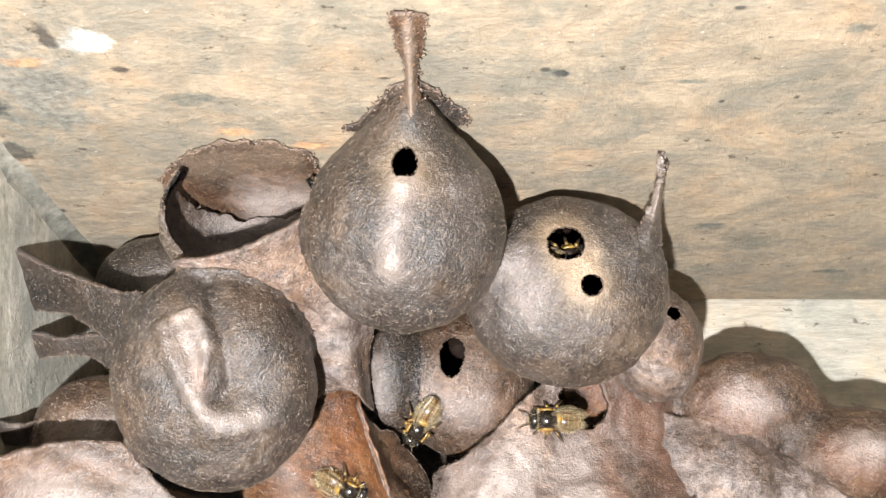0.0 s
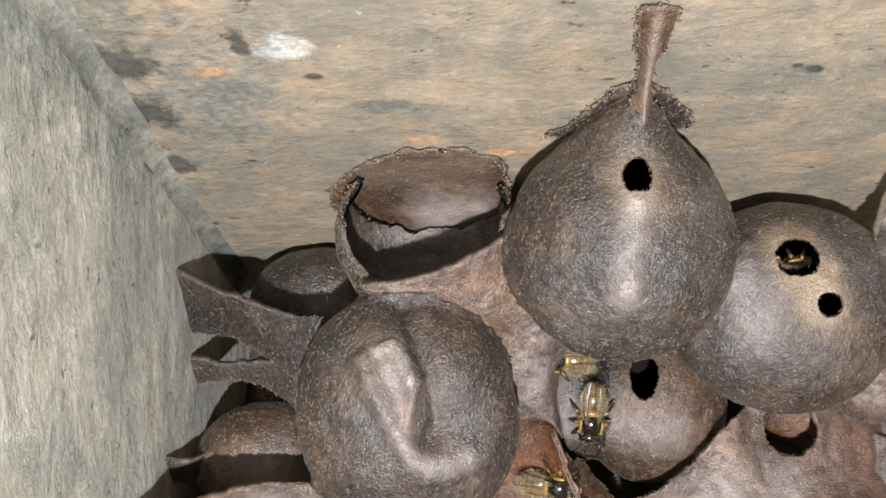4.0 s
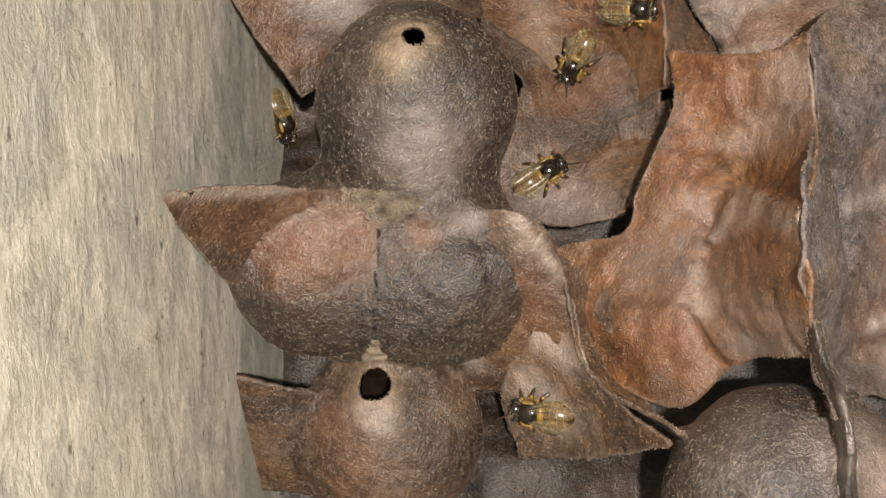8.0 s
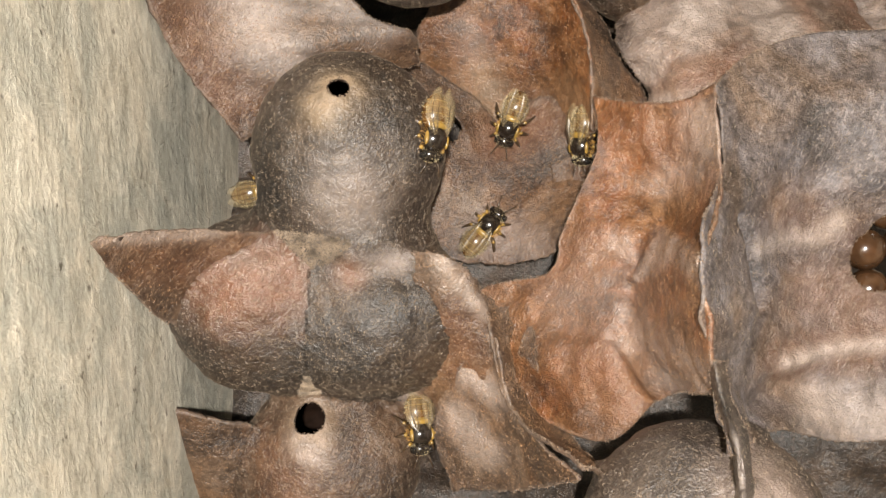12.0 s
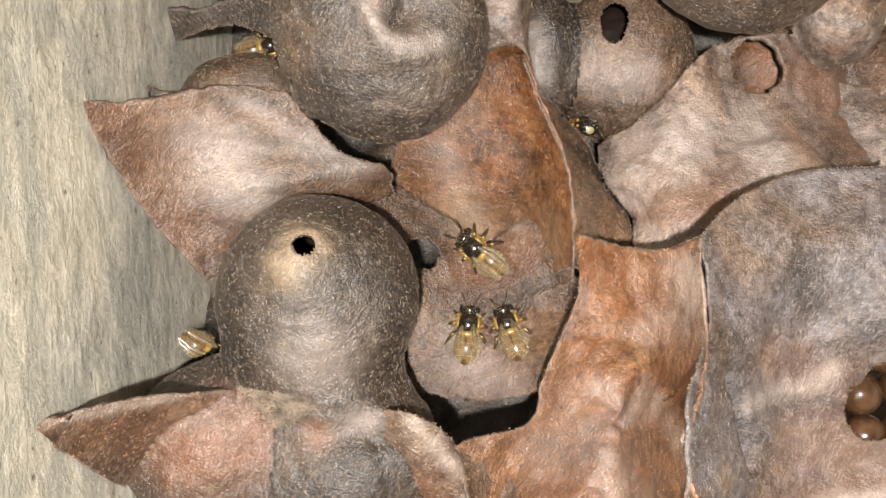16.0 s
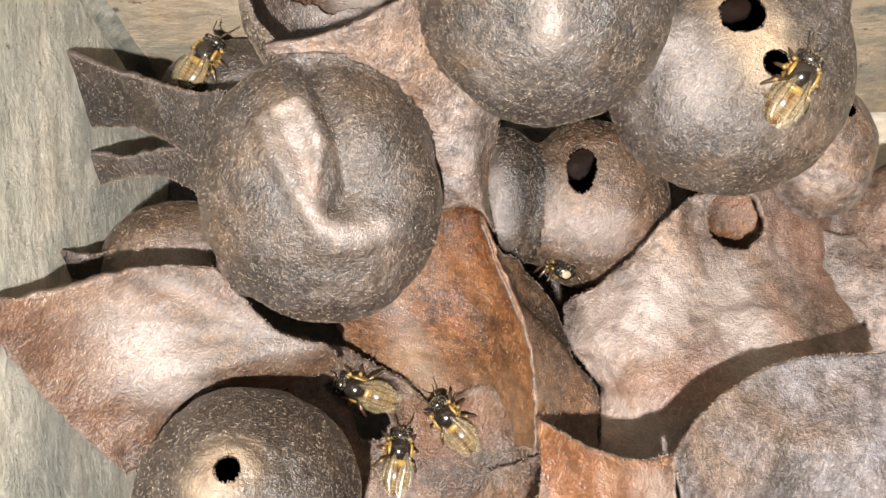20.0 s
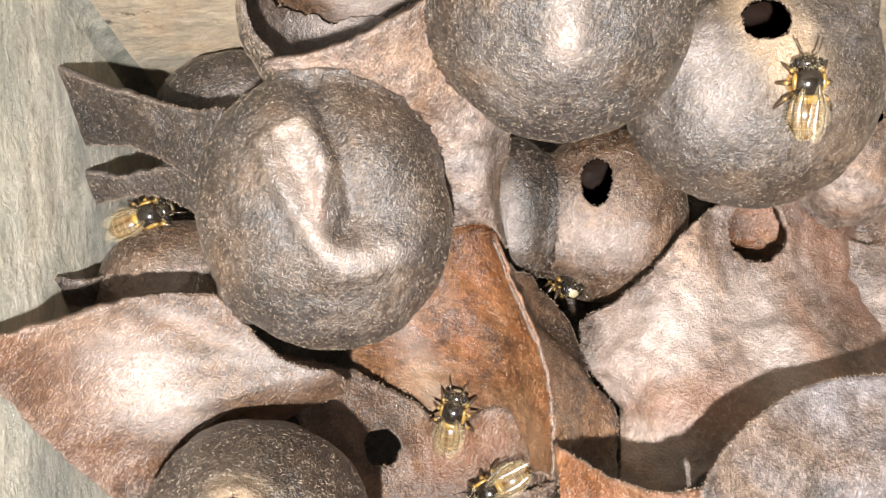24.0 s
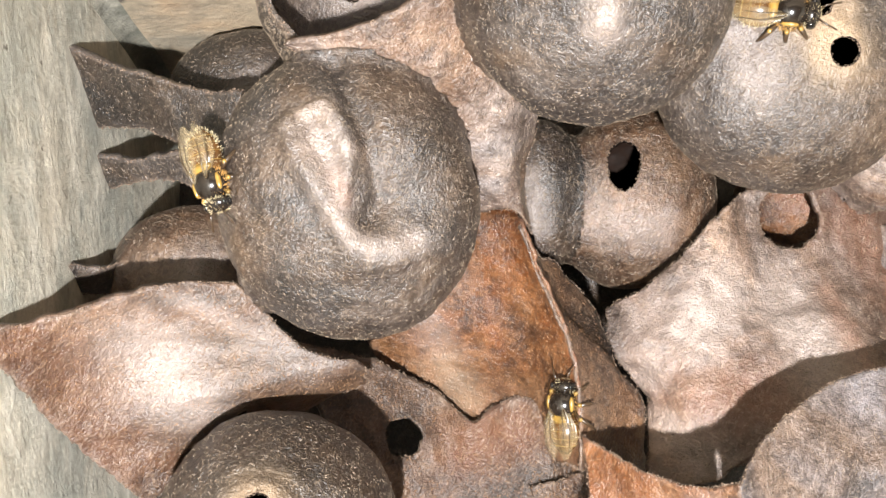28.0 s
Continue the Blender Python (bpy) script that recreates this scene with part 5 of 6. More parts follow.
def make_bee():
    bee = new("bee")
    tagged(bee, "small dark stingless bee with banded amber abdomen and golden wings", "bee", "bees")
    head = part("head", egg((1.0, 1.6, 1.35), (3.35, 0, -0.25)), THORAX, bee)
    for k in (-1, 1):
        part("eye", egg((0.6, 0.45, 0.95), (3.45, 1.28 * k, -0.15), level=2), EYE, head, "glossy black eye")
    part("face", egg((0.45, 0.85, 0.8), (4.0, 0, -0.5), level=2), FACE, head, "pale yellowish face")
    part("hair", hairs((1.0, 1.5, 1.3), (3.3, 0, -0.2), 160, 0.4, 9), PALE_FUZZ, head, "short pale hair")
    thorax = part("thorax", egg((1.9, 1.9, 1.7), (1.1, 0, 0.15)), THORAX, bee, "black-brown thorax")
    part("scutellum", egg((0.55, 1.35, 0.5), (-0.65, 0, 0.95), level=3), BAND, thorax, "cream-yellow hind edge of the thorax")
    for k in (-1, 1):
        part("side_plate", egg((1.0, 0.3, 0.35), (1.3, 1.62 * k, 0.85), level=2), BAND, thorax, "yellow stripe beside the wing root")
    part("hair", hairs((1.85, 1.9, 1.6), (1.1, 0, -0.3), 520, 0.55, 3), FUZZ, thorax, "dense rusty golden hair")
    abdomen = part("abdomen", egg((2.85, 2.1, 1.7), (-2.6, 0, -0.25), pinch=0.25), ABDOMEN, bee, "shiny dark amber abdomen")
    for x, wide in ((-1.2, 0.14), (-2.2, 0.18), (-3.2, 0.18), (-4.1, 0.2)):
        f = math.sqrt(max(0.0, 1 - ((x + 2.6) / 2.85) ** 2)) * (1 - 0.25 * max(0.0, -(x + 2.6) / 2.85))
        part("band", egg((wide, 2.1 * f + 0.05, 1.7 * f + 0.05), (x, 0, -0.25), level=3), BAND, abdomen, "golden yellow band")
    part("hair", hairs((2.7, 2.0, 1.6), (-2.6, 0, -0.2), 320, 0.4, 5), PALE_FUZZ, abdomen, "short golden hair")
    for k in (-1, 1):
        wing = part("wing", leaf(((0.9, 0.75, 1.0), (0.0, 0.45, 1.5), (-1.6, 0.15, 1.9), (-3.4, -0.1, 2.05), (-4.8, 0.0, 1.75), (-5.7, 0.5, 1.1)), k, 1.65 + 0.06 * k), WING, bee, "thin golden see-through wing")
        part("vein", tube([(0.8, 0.95 * k, 1.84), (-1.8, 1.75 * k, 1.68), (-4.6, 1.6 * k, 1.46)], (0.09, 0.07, 0.03), 5), LEG, wing)
        part("vein", tube([(0.6, 0.75 * k, 1.95), (-1.8, 0.95 * k, 1.92), (-3.6, 0.9 * k, 1.78)], (0.06, 0.05, 0.03), 5), LEG, wing)
        part("hind_wing", leaf(((0.3, 1.2, 1.5), (-1.2, 1.4, 2.3), (-2.8, 1.5, 2.5), (-3.9, 1.7, 2.1)), k, 1.2), WING, bee, "thin golden see-through wing")
        for x, reach, back in ((2.0, 2.3, 1.5), (1.1, 3.0, 0.1), (0.1, 3.1, -2.0)):
            leg = part("leg", tube([(x, 1.2 * k, -0.8), (x + 0.35 * back, reach * 0.75 * k, -0.1), (x + 0.8 * back, reach * k, -1.2), (x + 1.1 * back, (reach + 0.4) * k, -1.85)], (0.28, 0.32, 0.26, 0.1)), LEG, bee)
            part("joint", egg((0.3, 0.3, 0.26), (x + 0.38 * back, reach * 0.76 * k, -0.08), level=2), BAND, leg, "yellow knee")
        part("antenna", tube([(4.0, 0.45 * k, 0.2), (4.7, 0.95 * k, 0.55), (6.2, 1.5 * k, 0.1)], (0.12, 0.11, 0.09), 5), LEG, bee)
    return bee


def stand(place, ahead, up):
    """A bee's pose from where it stands (millimetres), where it heads, and the way off the surface."""
    z = Vector(up).normalized()
    x = Vector(ahead)
    x = (x - x.dot(z) * z).normalized()
    m = Matrix((x, z.cross(x), z)).transposed().to_4x4()
    m.translation = (Vector(place) + 1.4 * z) * MM
    return m


BEE_ROWS = [
    [(0, (14.8, 34.6, 47.2), (-1.00, -0.00, 0.01), (0.17, -0.16, 0.97)),
     (0.5, (10.9, 34.9, 49.1), (-0.98, 0.16, 0.07), (0.24, -0.29, 0.93)),
     (1, (11.0, 36.5, 49.3), (-0.94, 0.31, 0.15), (0.25, -0.25, 0.94)),
     (1.5, (6.1, 40.9, 48.1), (-0.94, 0.31, 0.16), (0.16, -0.28, 0.95)),
     (2, (2.0, 44.1, 49.3), (-0.70, 0.65, 0.30), (0.02, -0.16, 0.99)),
     (2.5, (0.6, 44.3, 49.2), (-0.98, 0.16, 0.11), (-0.10, -0.15, 0.98)),
     (4.5, (-17.6, 44.4, 65.3), (-1.00, -0.00, 0.05), (0.25, -0.47, 0.84)),
     (5, (-22.2, 36.2, 73.5), (0.07, -0.93, -0.37), (0.29, -0.17, 0.94)),
     (5.5, (-23.7, 33.5, 73.1), (-0.10, -0.93, -0.35), (0.12, -0.20, 0.97)),
     (6, (-27.4, 27.6, 75.3), (-0.28, -0.91, -0.30), (-0.11, -0.20, 0.97)),
     (6.5, (-30.4, 23.3, 69.2), (-0.44, -0.86, -0.24), (0.05, -0.76, 0.65)),
     (7, (-37.0, 24.8, 56.3), (-0.87, -0.48, -0.09), (0.13, -0.65, 0.74)),
     (7.5, (-39.8, 21.4, 54.7), (-0.52, -0.83, -0.20), (0.23, -0.18, 0.96)),
     (8.5, (-34.7, 19.8, 51.3), (0.15, -0.95, -0.26), (0.35, -0.48, 0.80)),
     (9, (-32.7, 7.3, 67.7), (0.06, -0.96, -0.26), (0.47, 0.01, 0.88)),
     (9.5, (-31.8, 8.3, 66.7), (0.24, -0.93, -0.27), (0.38, -0.03, 0.92)),
     (10, (-31.4, 7.1, 66.9), (0.32, -0.91, -0.27), (0.40, -0.12, 0.91)),
     (10.5, (-29.8, 4.5, 65.8), (0.40, -0.88, -0.26), (0.51, -0.13, 0.85)),
     (11, (-28.9, 3.9, 64.5), (0.48, -0.84, -0.26), (0.61, -0.18, 0.77)),
     (11.5, (-28.2, 3.8, 63.4), (0.40, -0.88, -0.26), (0.64, -0.18, 0.75)),
     (12, (-28.5, 2.7, 63.9), (-0.20, -0.95, -0.26), (0.60, -0.22, 0.77)),
     (12.5, (-31.8, -1.3, 66.7), (-0.66, -0.73, -0.18), (0.46, -0.35, 0.82)),
     (13.3, (-19.0, -0.3, 57.9), (1, 0.2, 0), (0, -0.4, 0.9)),
     (13.8, (-20.0, 8.4, 38.2), (1, 0.2, 0), (0, -0.4, 0.9)),
     (14.5, (-22.0, 10.8, 25.6), (1, 0.2, 0), (0, -0.4, 0.9)),
     (28, (-22.0, 10.8, 25.6), (1, 0.2, 0), (0, -0.4, 0.9))],
    [(0, (-52.0, 47.0, 35.2), (1, 0.2, 0), (0, -0.4, 0.9)),
     (19.2, (-52.0, 50.7, 36.8), (1, 0.2, 0), (0, -0.4, 0.9)),
     (20, (-47.4, 56.9, 55.2), (0.52, 0.82, 0.25), (-0.04, -0.08, 1.00)),
     (20.5, (-51.0, 42.3, 57.1), (-0.88, -0.46, -0.12), (-0.26, -0.64, 0.73)),
     (21, (-53.5, 40.4, 54.1), (-0.98, 0.18, 0.08), (-0.20, -0.38, 0.90)),
     (21.5, (-58.6, 39.7, 46.0), (-0.93, 0.35, 0.12), (0.91, -0.14, 0.40)),
     (23.5, (-58.0, 41.0, 48.9), (1.00, -0.03, -0.03), (0.31, -0.30, 0.90)),
     (24, (-54.4, 40.5, 51.2), (0.95, 0.30, 0.07), (-0.12, -0.27, 0.96)),
     (24.5, (-50.8, 42.2, 57.1), (0.21, 0.94, 0.28), (-0.31, -0.58, 0.75)),
     (25, (-49.0, 42.8, 59.8), (0.89, 0.45, 0.12), (-0.30, -0.53, 0.79)),
     (25.5, (-46.9, 46.0, 64.9), (0.53, 0.82, 0.23), (-0.25, -0.45, 0.86)),
     (26, (-45.9, 48.9, 63.4), (0.67, 0.72, 0.19), (-0.24, -0.39, 0.89)),
     (26.5, (-41.0, 46.2, 68.1), (0.99, 0.13, 0.02), (-0.16, -0.21, 0.96)),
     (27, (-40.1, 44.2, 70.2), (0.92, -0.36, -0.12), (-0.38, -0.03, 0.92)),
     (27.5, (-43.2, 44.5, 67.0), (0.47, -0.85, -0.25), (-0.31, -0.40, 0.86)),
     (28, (-42.4, 36.2, 71.4), (0.31, -0.92, -0.26), (-0.41, -0.26, 0.88))],
    [(0, (15.0, 52.2, 66.5), (1, 0.2, 0), (0, -0.4, 0.9)),
     (16, (15.0, 52.2, 66.5), (1, 0.2, 0), (0, -0.4, 0.9)),
     (16.5, (31.1, 45.3, 55.6), (0.47, -0.83, -0.28), (0.08, -0.40, 0.91)),
     (17, (23.7, 40.3, 65.8), (1.00, -0.02, -0.05), (0.20, -0.72, 0.67)),
     (17.5, (21.7, 44.1, 70.2), (1.00, -0.02, -0.04), (0.03, -0.50, 0.87)),
     (18, (19.0, 44.3, 70.9), (-0.32, 0.90, 0.30), (-0.13, -0.53, 0.84)),
     (18.5, (17.6, 44.6, 71.2), (0.51, 0.82, 0.25), (-0.07, -0.44, 0.89)),
     (19, (19.5, 44.9, 71.0), (0.51, 0.82, 0.25), (-0.05, -0.43, 0.90)),
     (19.5, (19.9, 44.4, 70.8), (0.51, 0.82, 0.25), (-0.02, -0.44, 0.90)),
     (20, (19.8, 44.1, 70.7), (0.52, 0.82, 0.25), (-0.02, -0.44, 0.90)),
     (20.5, (19.2, 44.2, 70.8), (0.52, 0.82, 0.24), (-0.17, -0.44, 0.88)),
     (21, (20.1, 43.7, 70.4), (0.66, 0.72, 0.21), (-0.01, -0.46, 0.89)),
     (21.5, (20.6, 44.3, 70.5), (0.52, 0.82, 0.24), (0.00, -0.46, 0.89)),
     (23.5, (17.9, 44.5, 71.1), (-0.14, 0.95, 0.29), (-0.06, -0.44, 0.89)),
     (24, (18.1, 44.2, 70.9), (0.04, 0.96, 0.29), (-0.06, -0.45, 0.89)),
     (24.5, (16.5, 44.8, 71.2), (0.30, 0.92, 0.27), (-0.13, -0.40, 0.91)),
     (25, (16.6, 43.9, 70.9), (0.30, 0.92, 0.27), (-0.13, -0.43, 0.89)),
     (25.5, (16.0, 43.9, 70.9), (0.21, 0.94, 0.27), (-0.16, -0.43, 0.89)),
     (26, (14.7, 44.9, 71.2), (0.13, 0.95, 0.27), (-0.21, -0.40, 0.89)),
     (26.5, (12.8, 47.0, 71.8), (0.21, 0.94, 0.27), (-0.24, -0.35, 0.90)),
     (27, (13.9, 52.0, 71.1), (0.95, 0.30, 0.06), (-0.26, -0.14, 0.95)),
     (27.5, (13.6, 51.9, 71.0), (1.00, -0.03, -0.03), (-0.26, -0.16, 0.95)),
     (28, (12.2, 50.2, 72.3), (0.98, -0.20, -0.08), (-0.27, -0.24, 0.93))],
    [(0, (-4.5, 35.2, 44.5), (-0.50, -0.79, -0.35), (0.04, -0.55, 0.84)),
     (1, (-12.2, 25.5, 48.3), (0.94, -0.31, -0.15), (-0.27, -0.38, 0.88)),
     (2, (-4.4, 30.8, 44.4), (-0.18, -0.91, -0.37), (0.17, -0.42, 0.89)),
     (2.5, (-0.5, 34.7, 44.9), (-0.51, -0.80, -0.31), (-0.17, -0.55, 0.82)),
     (4.5, (-10.2, 39.0, 48.9), (-0.02, -0.92, -0.38), (-0.03, -0.41, 0.91)),
     (5, (-11.4, 39.0, 48.6), (-0.19, -0.92, -0.35), (-0.23, -0.38, 0.89)),
     (5.5, (-11.3, 39.9, 49.0), (-0.36, -0.88, -0.32), (-0.23, -0.31, 0.92)),
     (6, (-13.9, 40.7, 58.5), (-0.19, -0.93, -0.31), (0.32, -0.44, 0.84)),
     (8, (-5.0, 25.3, 29.9), (1, 0.2, 0), (0, -0.4, 0.9)),
     (14, (-5.0, 27.1, 30.7), (0.15, -0.45, 0.85), (0.1, 0.85, 0.45)),
     (16.5, (-3.5, 32.4, 38.5), (0.15, -0.45, 0.85), (0.1, 0.85, 0.45)),
     (21, (-2.5, 32.6, 39.2), (0.15, -0.45, 0.85), (0.1, 0.85, 0.45)),
     (24, (-3.5, 32.4, 38.5), (0.15, -0.45, 0.85), (0.1, 0.85, 0.45)),
     (26, (-2.8, 32.7, 40.3), (0.15, -0.45, 0.85), (0.1, 0.85, 0.45)),
     (26.5, (-3.5, 32.4, 38.5), (0.15, -0.45, 0.85), (0.1, 0.85, 0.45)),
     (27.2, (-3.0, 36.0, 30.3), (0.15, -0.45, 0.85), (0.1, 0.85, 0.45)),
     (28, (-3.0, 37.9, 31.1), (0.15, -0.45, 0.85), (0.1, 0.85, 0.45))],
    [(0, (-14.9, 25.4, 46.2), (0.94, -0.31, -0.15), (-0.27, -0.50, 0.82)),
     (1, (-18.4, 26.3, 45.7), (0.94, -0.31, -0.15), (-0.15, -0.44, 0.88)),
     (2, (-11.2, 27.2, 51.7), (0.94, 0.32, 0.09), (-0.36, -0.36, 0.86)),
     (5, (-15.5, 29.7, 49.4), (0.49, -0.80, -0.34), (-0.33, -0.41, 0.85)),
     (5.5, (-17.3, 24.1, 43.9), (-0.87, -0.46, -0.14), (-0.25, -0.48, 0.84)),
     (6, (-17.8, 23.4, 42.9), (-0.99, -0.16, -0.02), (-0.27, -0.53, 0.80)),
     (6.5, (-18.5, 21.2, 40.1), (-0.88, -0.47, -0.10), (-0.21, -0.62, 0.75)),
     (7, (-17.7, 20.8, 40.1), (-0.87, -0.48, -0.09), (-0.23, -0.61, 0.76)),
     (7.5, (-18.6, 18.5, 40.0), (-0.87, -0.48, -0.08), (-0.24, -0.63, 0.74)),
     (8, (-17.3, 17.3, 39.4), (-0.52, -0.83, -0.19), (-0.31, -0.60, 0.74)),
     (8.5, (-17.9, 17.4, 39.2), (-0.36, -0.91, -0.22), (-0.28, -0.62, 0.73)),
     (9, (-17.5, 17.6, 39.6), (-0.36, -0.91, -0.22), (-0.30, -0.61, 0.74)),
     (9.5, (-17.0, 20.7, 40.6), (-0.36, -0.90, -0.23), (-0.26, -0.63, 0.73)),
     (10, (-17.3, 20.1, 39.6), (-0.36, -0.90, -0.23), (-0.25, -0.61, 0.75)),
     (10.5, (-17.4, 17.3, 39.3), (-0.36, -0.90, -0.23), (-0.28, -0.61, 0.74)),
     (11, (-17.3, 16.5, 38.4), (-0.36, -0.90, -0.23), (-0.27, -0.63, 0.73)),
     (11.5, (-17.9, 13.9, 40.2), (-0.36, -0.90, -0.23), (-0.12, -0.46, 0.88)),
     (12, (-17.9, 13.9, 40.5), (-0.36, -0.90, -0.24), (-0.13, -0.47, 0.88)),
     (12.5, (-17.9, 13.5, 40.1), (-0.66, -0.73, -0.18), (-0.13, -0.44, 0.89)),
     (14.5, (-15.8, 9.4, 39.4), (-0.98, 0.17, 0.11), (-0.10, -0.18, 0.98)),
     (15, (-15.0, 9.7, 39.3), (-0.98, 0.18, 0.11), (-0.10, -0.18, 0.98)),
     (15.5, (-19.4, 11.5, 40.1), (-0.98, 0.18, 0.11), (-0.01, -0.34, 0.94)),
     (16, (-19.4, 13.8, 39.7), (-0.75, 0.62, 0.23), (-0.10, -0.45, 0.89)),
     (16.5, (-26.4, 18.4, 40.7), (-0.93, 0.34, 0.15), (-0.04, -0.44, 0.90)),
     (17, (-26.4, 20.6, 36.0), (-1.00, 0.02, 0.05), (0.07, -0.44, 0.89)),
     (17.5, (-27.9, 17.0, 41.5), (-0.93, 0.34, 0.14), (0.13, -0.26, 0.96)),
     (18, (-28.9, 17.6, 42.0), (-0.93, 0.34, 0.14), (-0.04, -0.34, 0.94)),
     (19, (-28.0, 18.0, 41.5), (-0.93, 0.33, 0.13), (0.21, -0.43, 0.88)),
     (20, (-28.6, 17.3, 41.8), (-0.93, 0.34, 0.13), (0.16, -0.27, 0.95)),
     (20.5, (-27.2, 14.7, 39.4), (-1.00, 0.02, 0.03), (0.33, -0.06, 0.94)),
     (21, (-27.3, 8.8, 40.2), (-0.99, -0.15, -0.02), (0.27, -0.13, 0.96)),
     (21.5, (-27.0, 5.8, 39.3), (-0.99, -0.14, -0.03), (0.23, -0.11, 0.97)),
     (23, (-28.0, 8.0, 24.4), (1, 0.2, 0), (0, -0.4, 0.9)),
     (28, (-28.0, 8.0, 24.4), (1, 0.2, 0), (0, -0.4, 0.9))],
    [(0, (-22.0, 19.9, 29.7), (1, 0.2, 0), (0, -0.4, 0.9)),
     (4.5, (-20.0, 21.8, 32.7), (1, 0.2, 0), (0, -0.4, 0.9)),
     (5.5, (-16.1, 28.3, 47.8), (0.87, 0.46, 0.14), (-0.26, -0.46, 0.85)),
     (6, (-13.4, 27.4, 48.9), (0.88, 0.47, 0.13), (-0.41, -0.45, 0.79)),
     (6.5, (-14.7, 29.9, 50.0), (0.66, 0.73, 0.19), (-0.36, -0.55, 0.76)),
     (7, (-12.3, 27.4, 49.9), (0.87, 0.48, 0.09), (-0.47, -0.41, 0.78)),
     (7.5, (-14.1, 21.2, 43.0), (0.87, 0.48, 0.08), (-0.42, -0.54, 0.73)),
     (8, (-10.0, 19.9, 48.6), (1.00, -0.01, -0.05), (-0.51, -0.47, 0.72)),
     (8.5, (-9.0, 19.3, 50.4), (-0.20, -0.95, -0.24), (-0.53, -0.41, 0.74)),
     (9, (-8.9, 16.9, 49.4), (-0.20, -0.95, -0.24), (-0.57, -0.42, 0.71)),
     (9.5, (-7.9, 9.9, 46.9), (-0.19, -0.95, -0.25), (-0.69, -0.35, 0.64)),
     (10, (-8.0, 10.5, 46.4), (-0.19, -0.95, -0.25), (-0.69, -0.34, 0.63)),
     (10.5, (-7.8, 10.7, 48.0), (-0.20, -0.95, -0.25), (-0.77, -0.31, 0.56)),
     (11, (-9.8, 19.7, 48.9), (-0.20, -0.95, -0.25), (-0.50, -0.46, 0.73)),
     (11.5, (-8.9, 16.0, 48.9), (-0.20, -0.95, -0.25), (-0.54, -0.40, 0.74)),
     (12, (-7.5, 9.4, 44.2), (-0.20, -0.95, -0.26), (-0.67, -0.33, 0.67)),
     (12.5, (-9.9, 5.3, 40.9), (-0.52, -0.83, -0.21), (-0.35, -0.10, 0.93)),
     (14.5, (-13.7, -2.6, 41.3), (0.20, 0.95, 0.26), (-0.26, 0.06, 0.96)),
     (15, (-13.2, -2.8, 41.7), (0.37, 0.90, 0.24), (-0.27, 0.10, 0.96)),
     (15.5, (-14.3, 0.1, 39.6), (0.20, 0.94, 0.27), (-0.28, 0.08, 0.96)),
     (16, (-15.5, 2.2, 38.6), (-0.31, 0.90, 0.29), (-0.17, 0.11, 0.98)),
     (17, (-13.4, 2.5, 39.0), (-0.31, 0.90, 0.29), (-0.25, 0.16, 0.95)),
     (17.5, (-14.4, 6.4, 39.8), (0.20, 0.94, 0.29), (-0.13, -0.04, 0.99)),
     (18, (-15.0, 11.5, 39.9), (0.19, 0.93, 0.30), (-0.21, -0.27, 0.94)),
     (18.5, (-18.5, 16.6, 37.9), (-0.76, 0.62, 0.22), (-0.25, -0.51, 0.83)),
     (19, (-17.7, 15.1, 33.5), (-0.63, 0.74, 0.25), (-0.08, -0.32, 0.94)),
     (20, (-17.2, 13.6, 38.9), (-0.62, 0.74, 0.25), (-0.10, -0.32, 0.94)),
     (20.5, (-16.1, 15.6, 38.4), (-0.48, 0.84, 0.27), (-0.30, -0.49, 0.82)),
     (21, (-17.4, 15.0, 37.0), (-0.48, 0.84, 0.27), (-0.17, -0.44, 0.88)),
     (21.5, (-16.0, 14.7, 37.6), (-0.32, 0.90, 0.29), (-0.31, -0.50, 0.81)),
     (23.5, (-16.8, 17.6, 40.0), (0.04, 0.96, 0.29), (-0.29, -0.50, 0.82)),
     (24.5, (-19.8, 16.8, 37.6), (0.38, 0.89, 0.26), (-0.11, -0.45, 0.89)),
     (25, (-18.9, 18.4, 39.8), (0.21, 0.94, 0.28), (-0.20, -0.54, 0.81)),
     (25.5, (-18.8, 22.1, 41.1), (0.04, 0.96, 0.28), (-0.18, -0.51, 0.84)),
     (26, (-15.1, 23.3, 44.3), (-0.85, 0.51, 0.17), (-0.29, -0.48, 0.83)),
     (26.5, (-11.0, 21.0, 46.9), (-0.84, 0.51, 0.17), (-0.60, -0.33, 0.73)),
     (27, (-11.5, 20.5, 45.3), (-0.46, 0.85, 0.26), (-0.58, -0.34, 0.74)),
     (27.5, (-9.3, 14.9, 45.7), (-0.13, 0.95, 0.27), (-0.54, -0.30, 0.79)),
     (28, (-8.3, 15.0, 49.7), (0.04, 0.96, 0.27), (-0.56, -0.23, 0.79))],
    [(0, (-12.0, 10.8, 25.6), (1, 0.2, 0), (0, -0.4, 0.9)),
     (5.5, (-12.0, 10.8, 25.6), (1, 0.2, 0), (0, -0.4, 0.9)),
     (6, (-11.4, 3.4, 39.5), (0.75, -0.61, -0.24), (-0.33, 0.11, 0.94)),
     (6.5, (-23.4, -0.1, 37.9), (0.95, 0.32, 0.05), (-0.06, -0.11, 0.99)),
     (7, (-22.4, 1.1, 37.9), (0.94, 0.33, 0.04), (-0.03, -0.12, 0.99)),
     (7.5, (-23.0, 0.1, 37.9), (0.78, 0.62, 0.13), (-0.04, -0.15, 0.99)),
     (8, (-22.8, 0.5, 37.9), (0.88, 0.47, 0.08), (-0.06, -0.15, 0.99)),
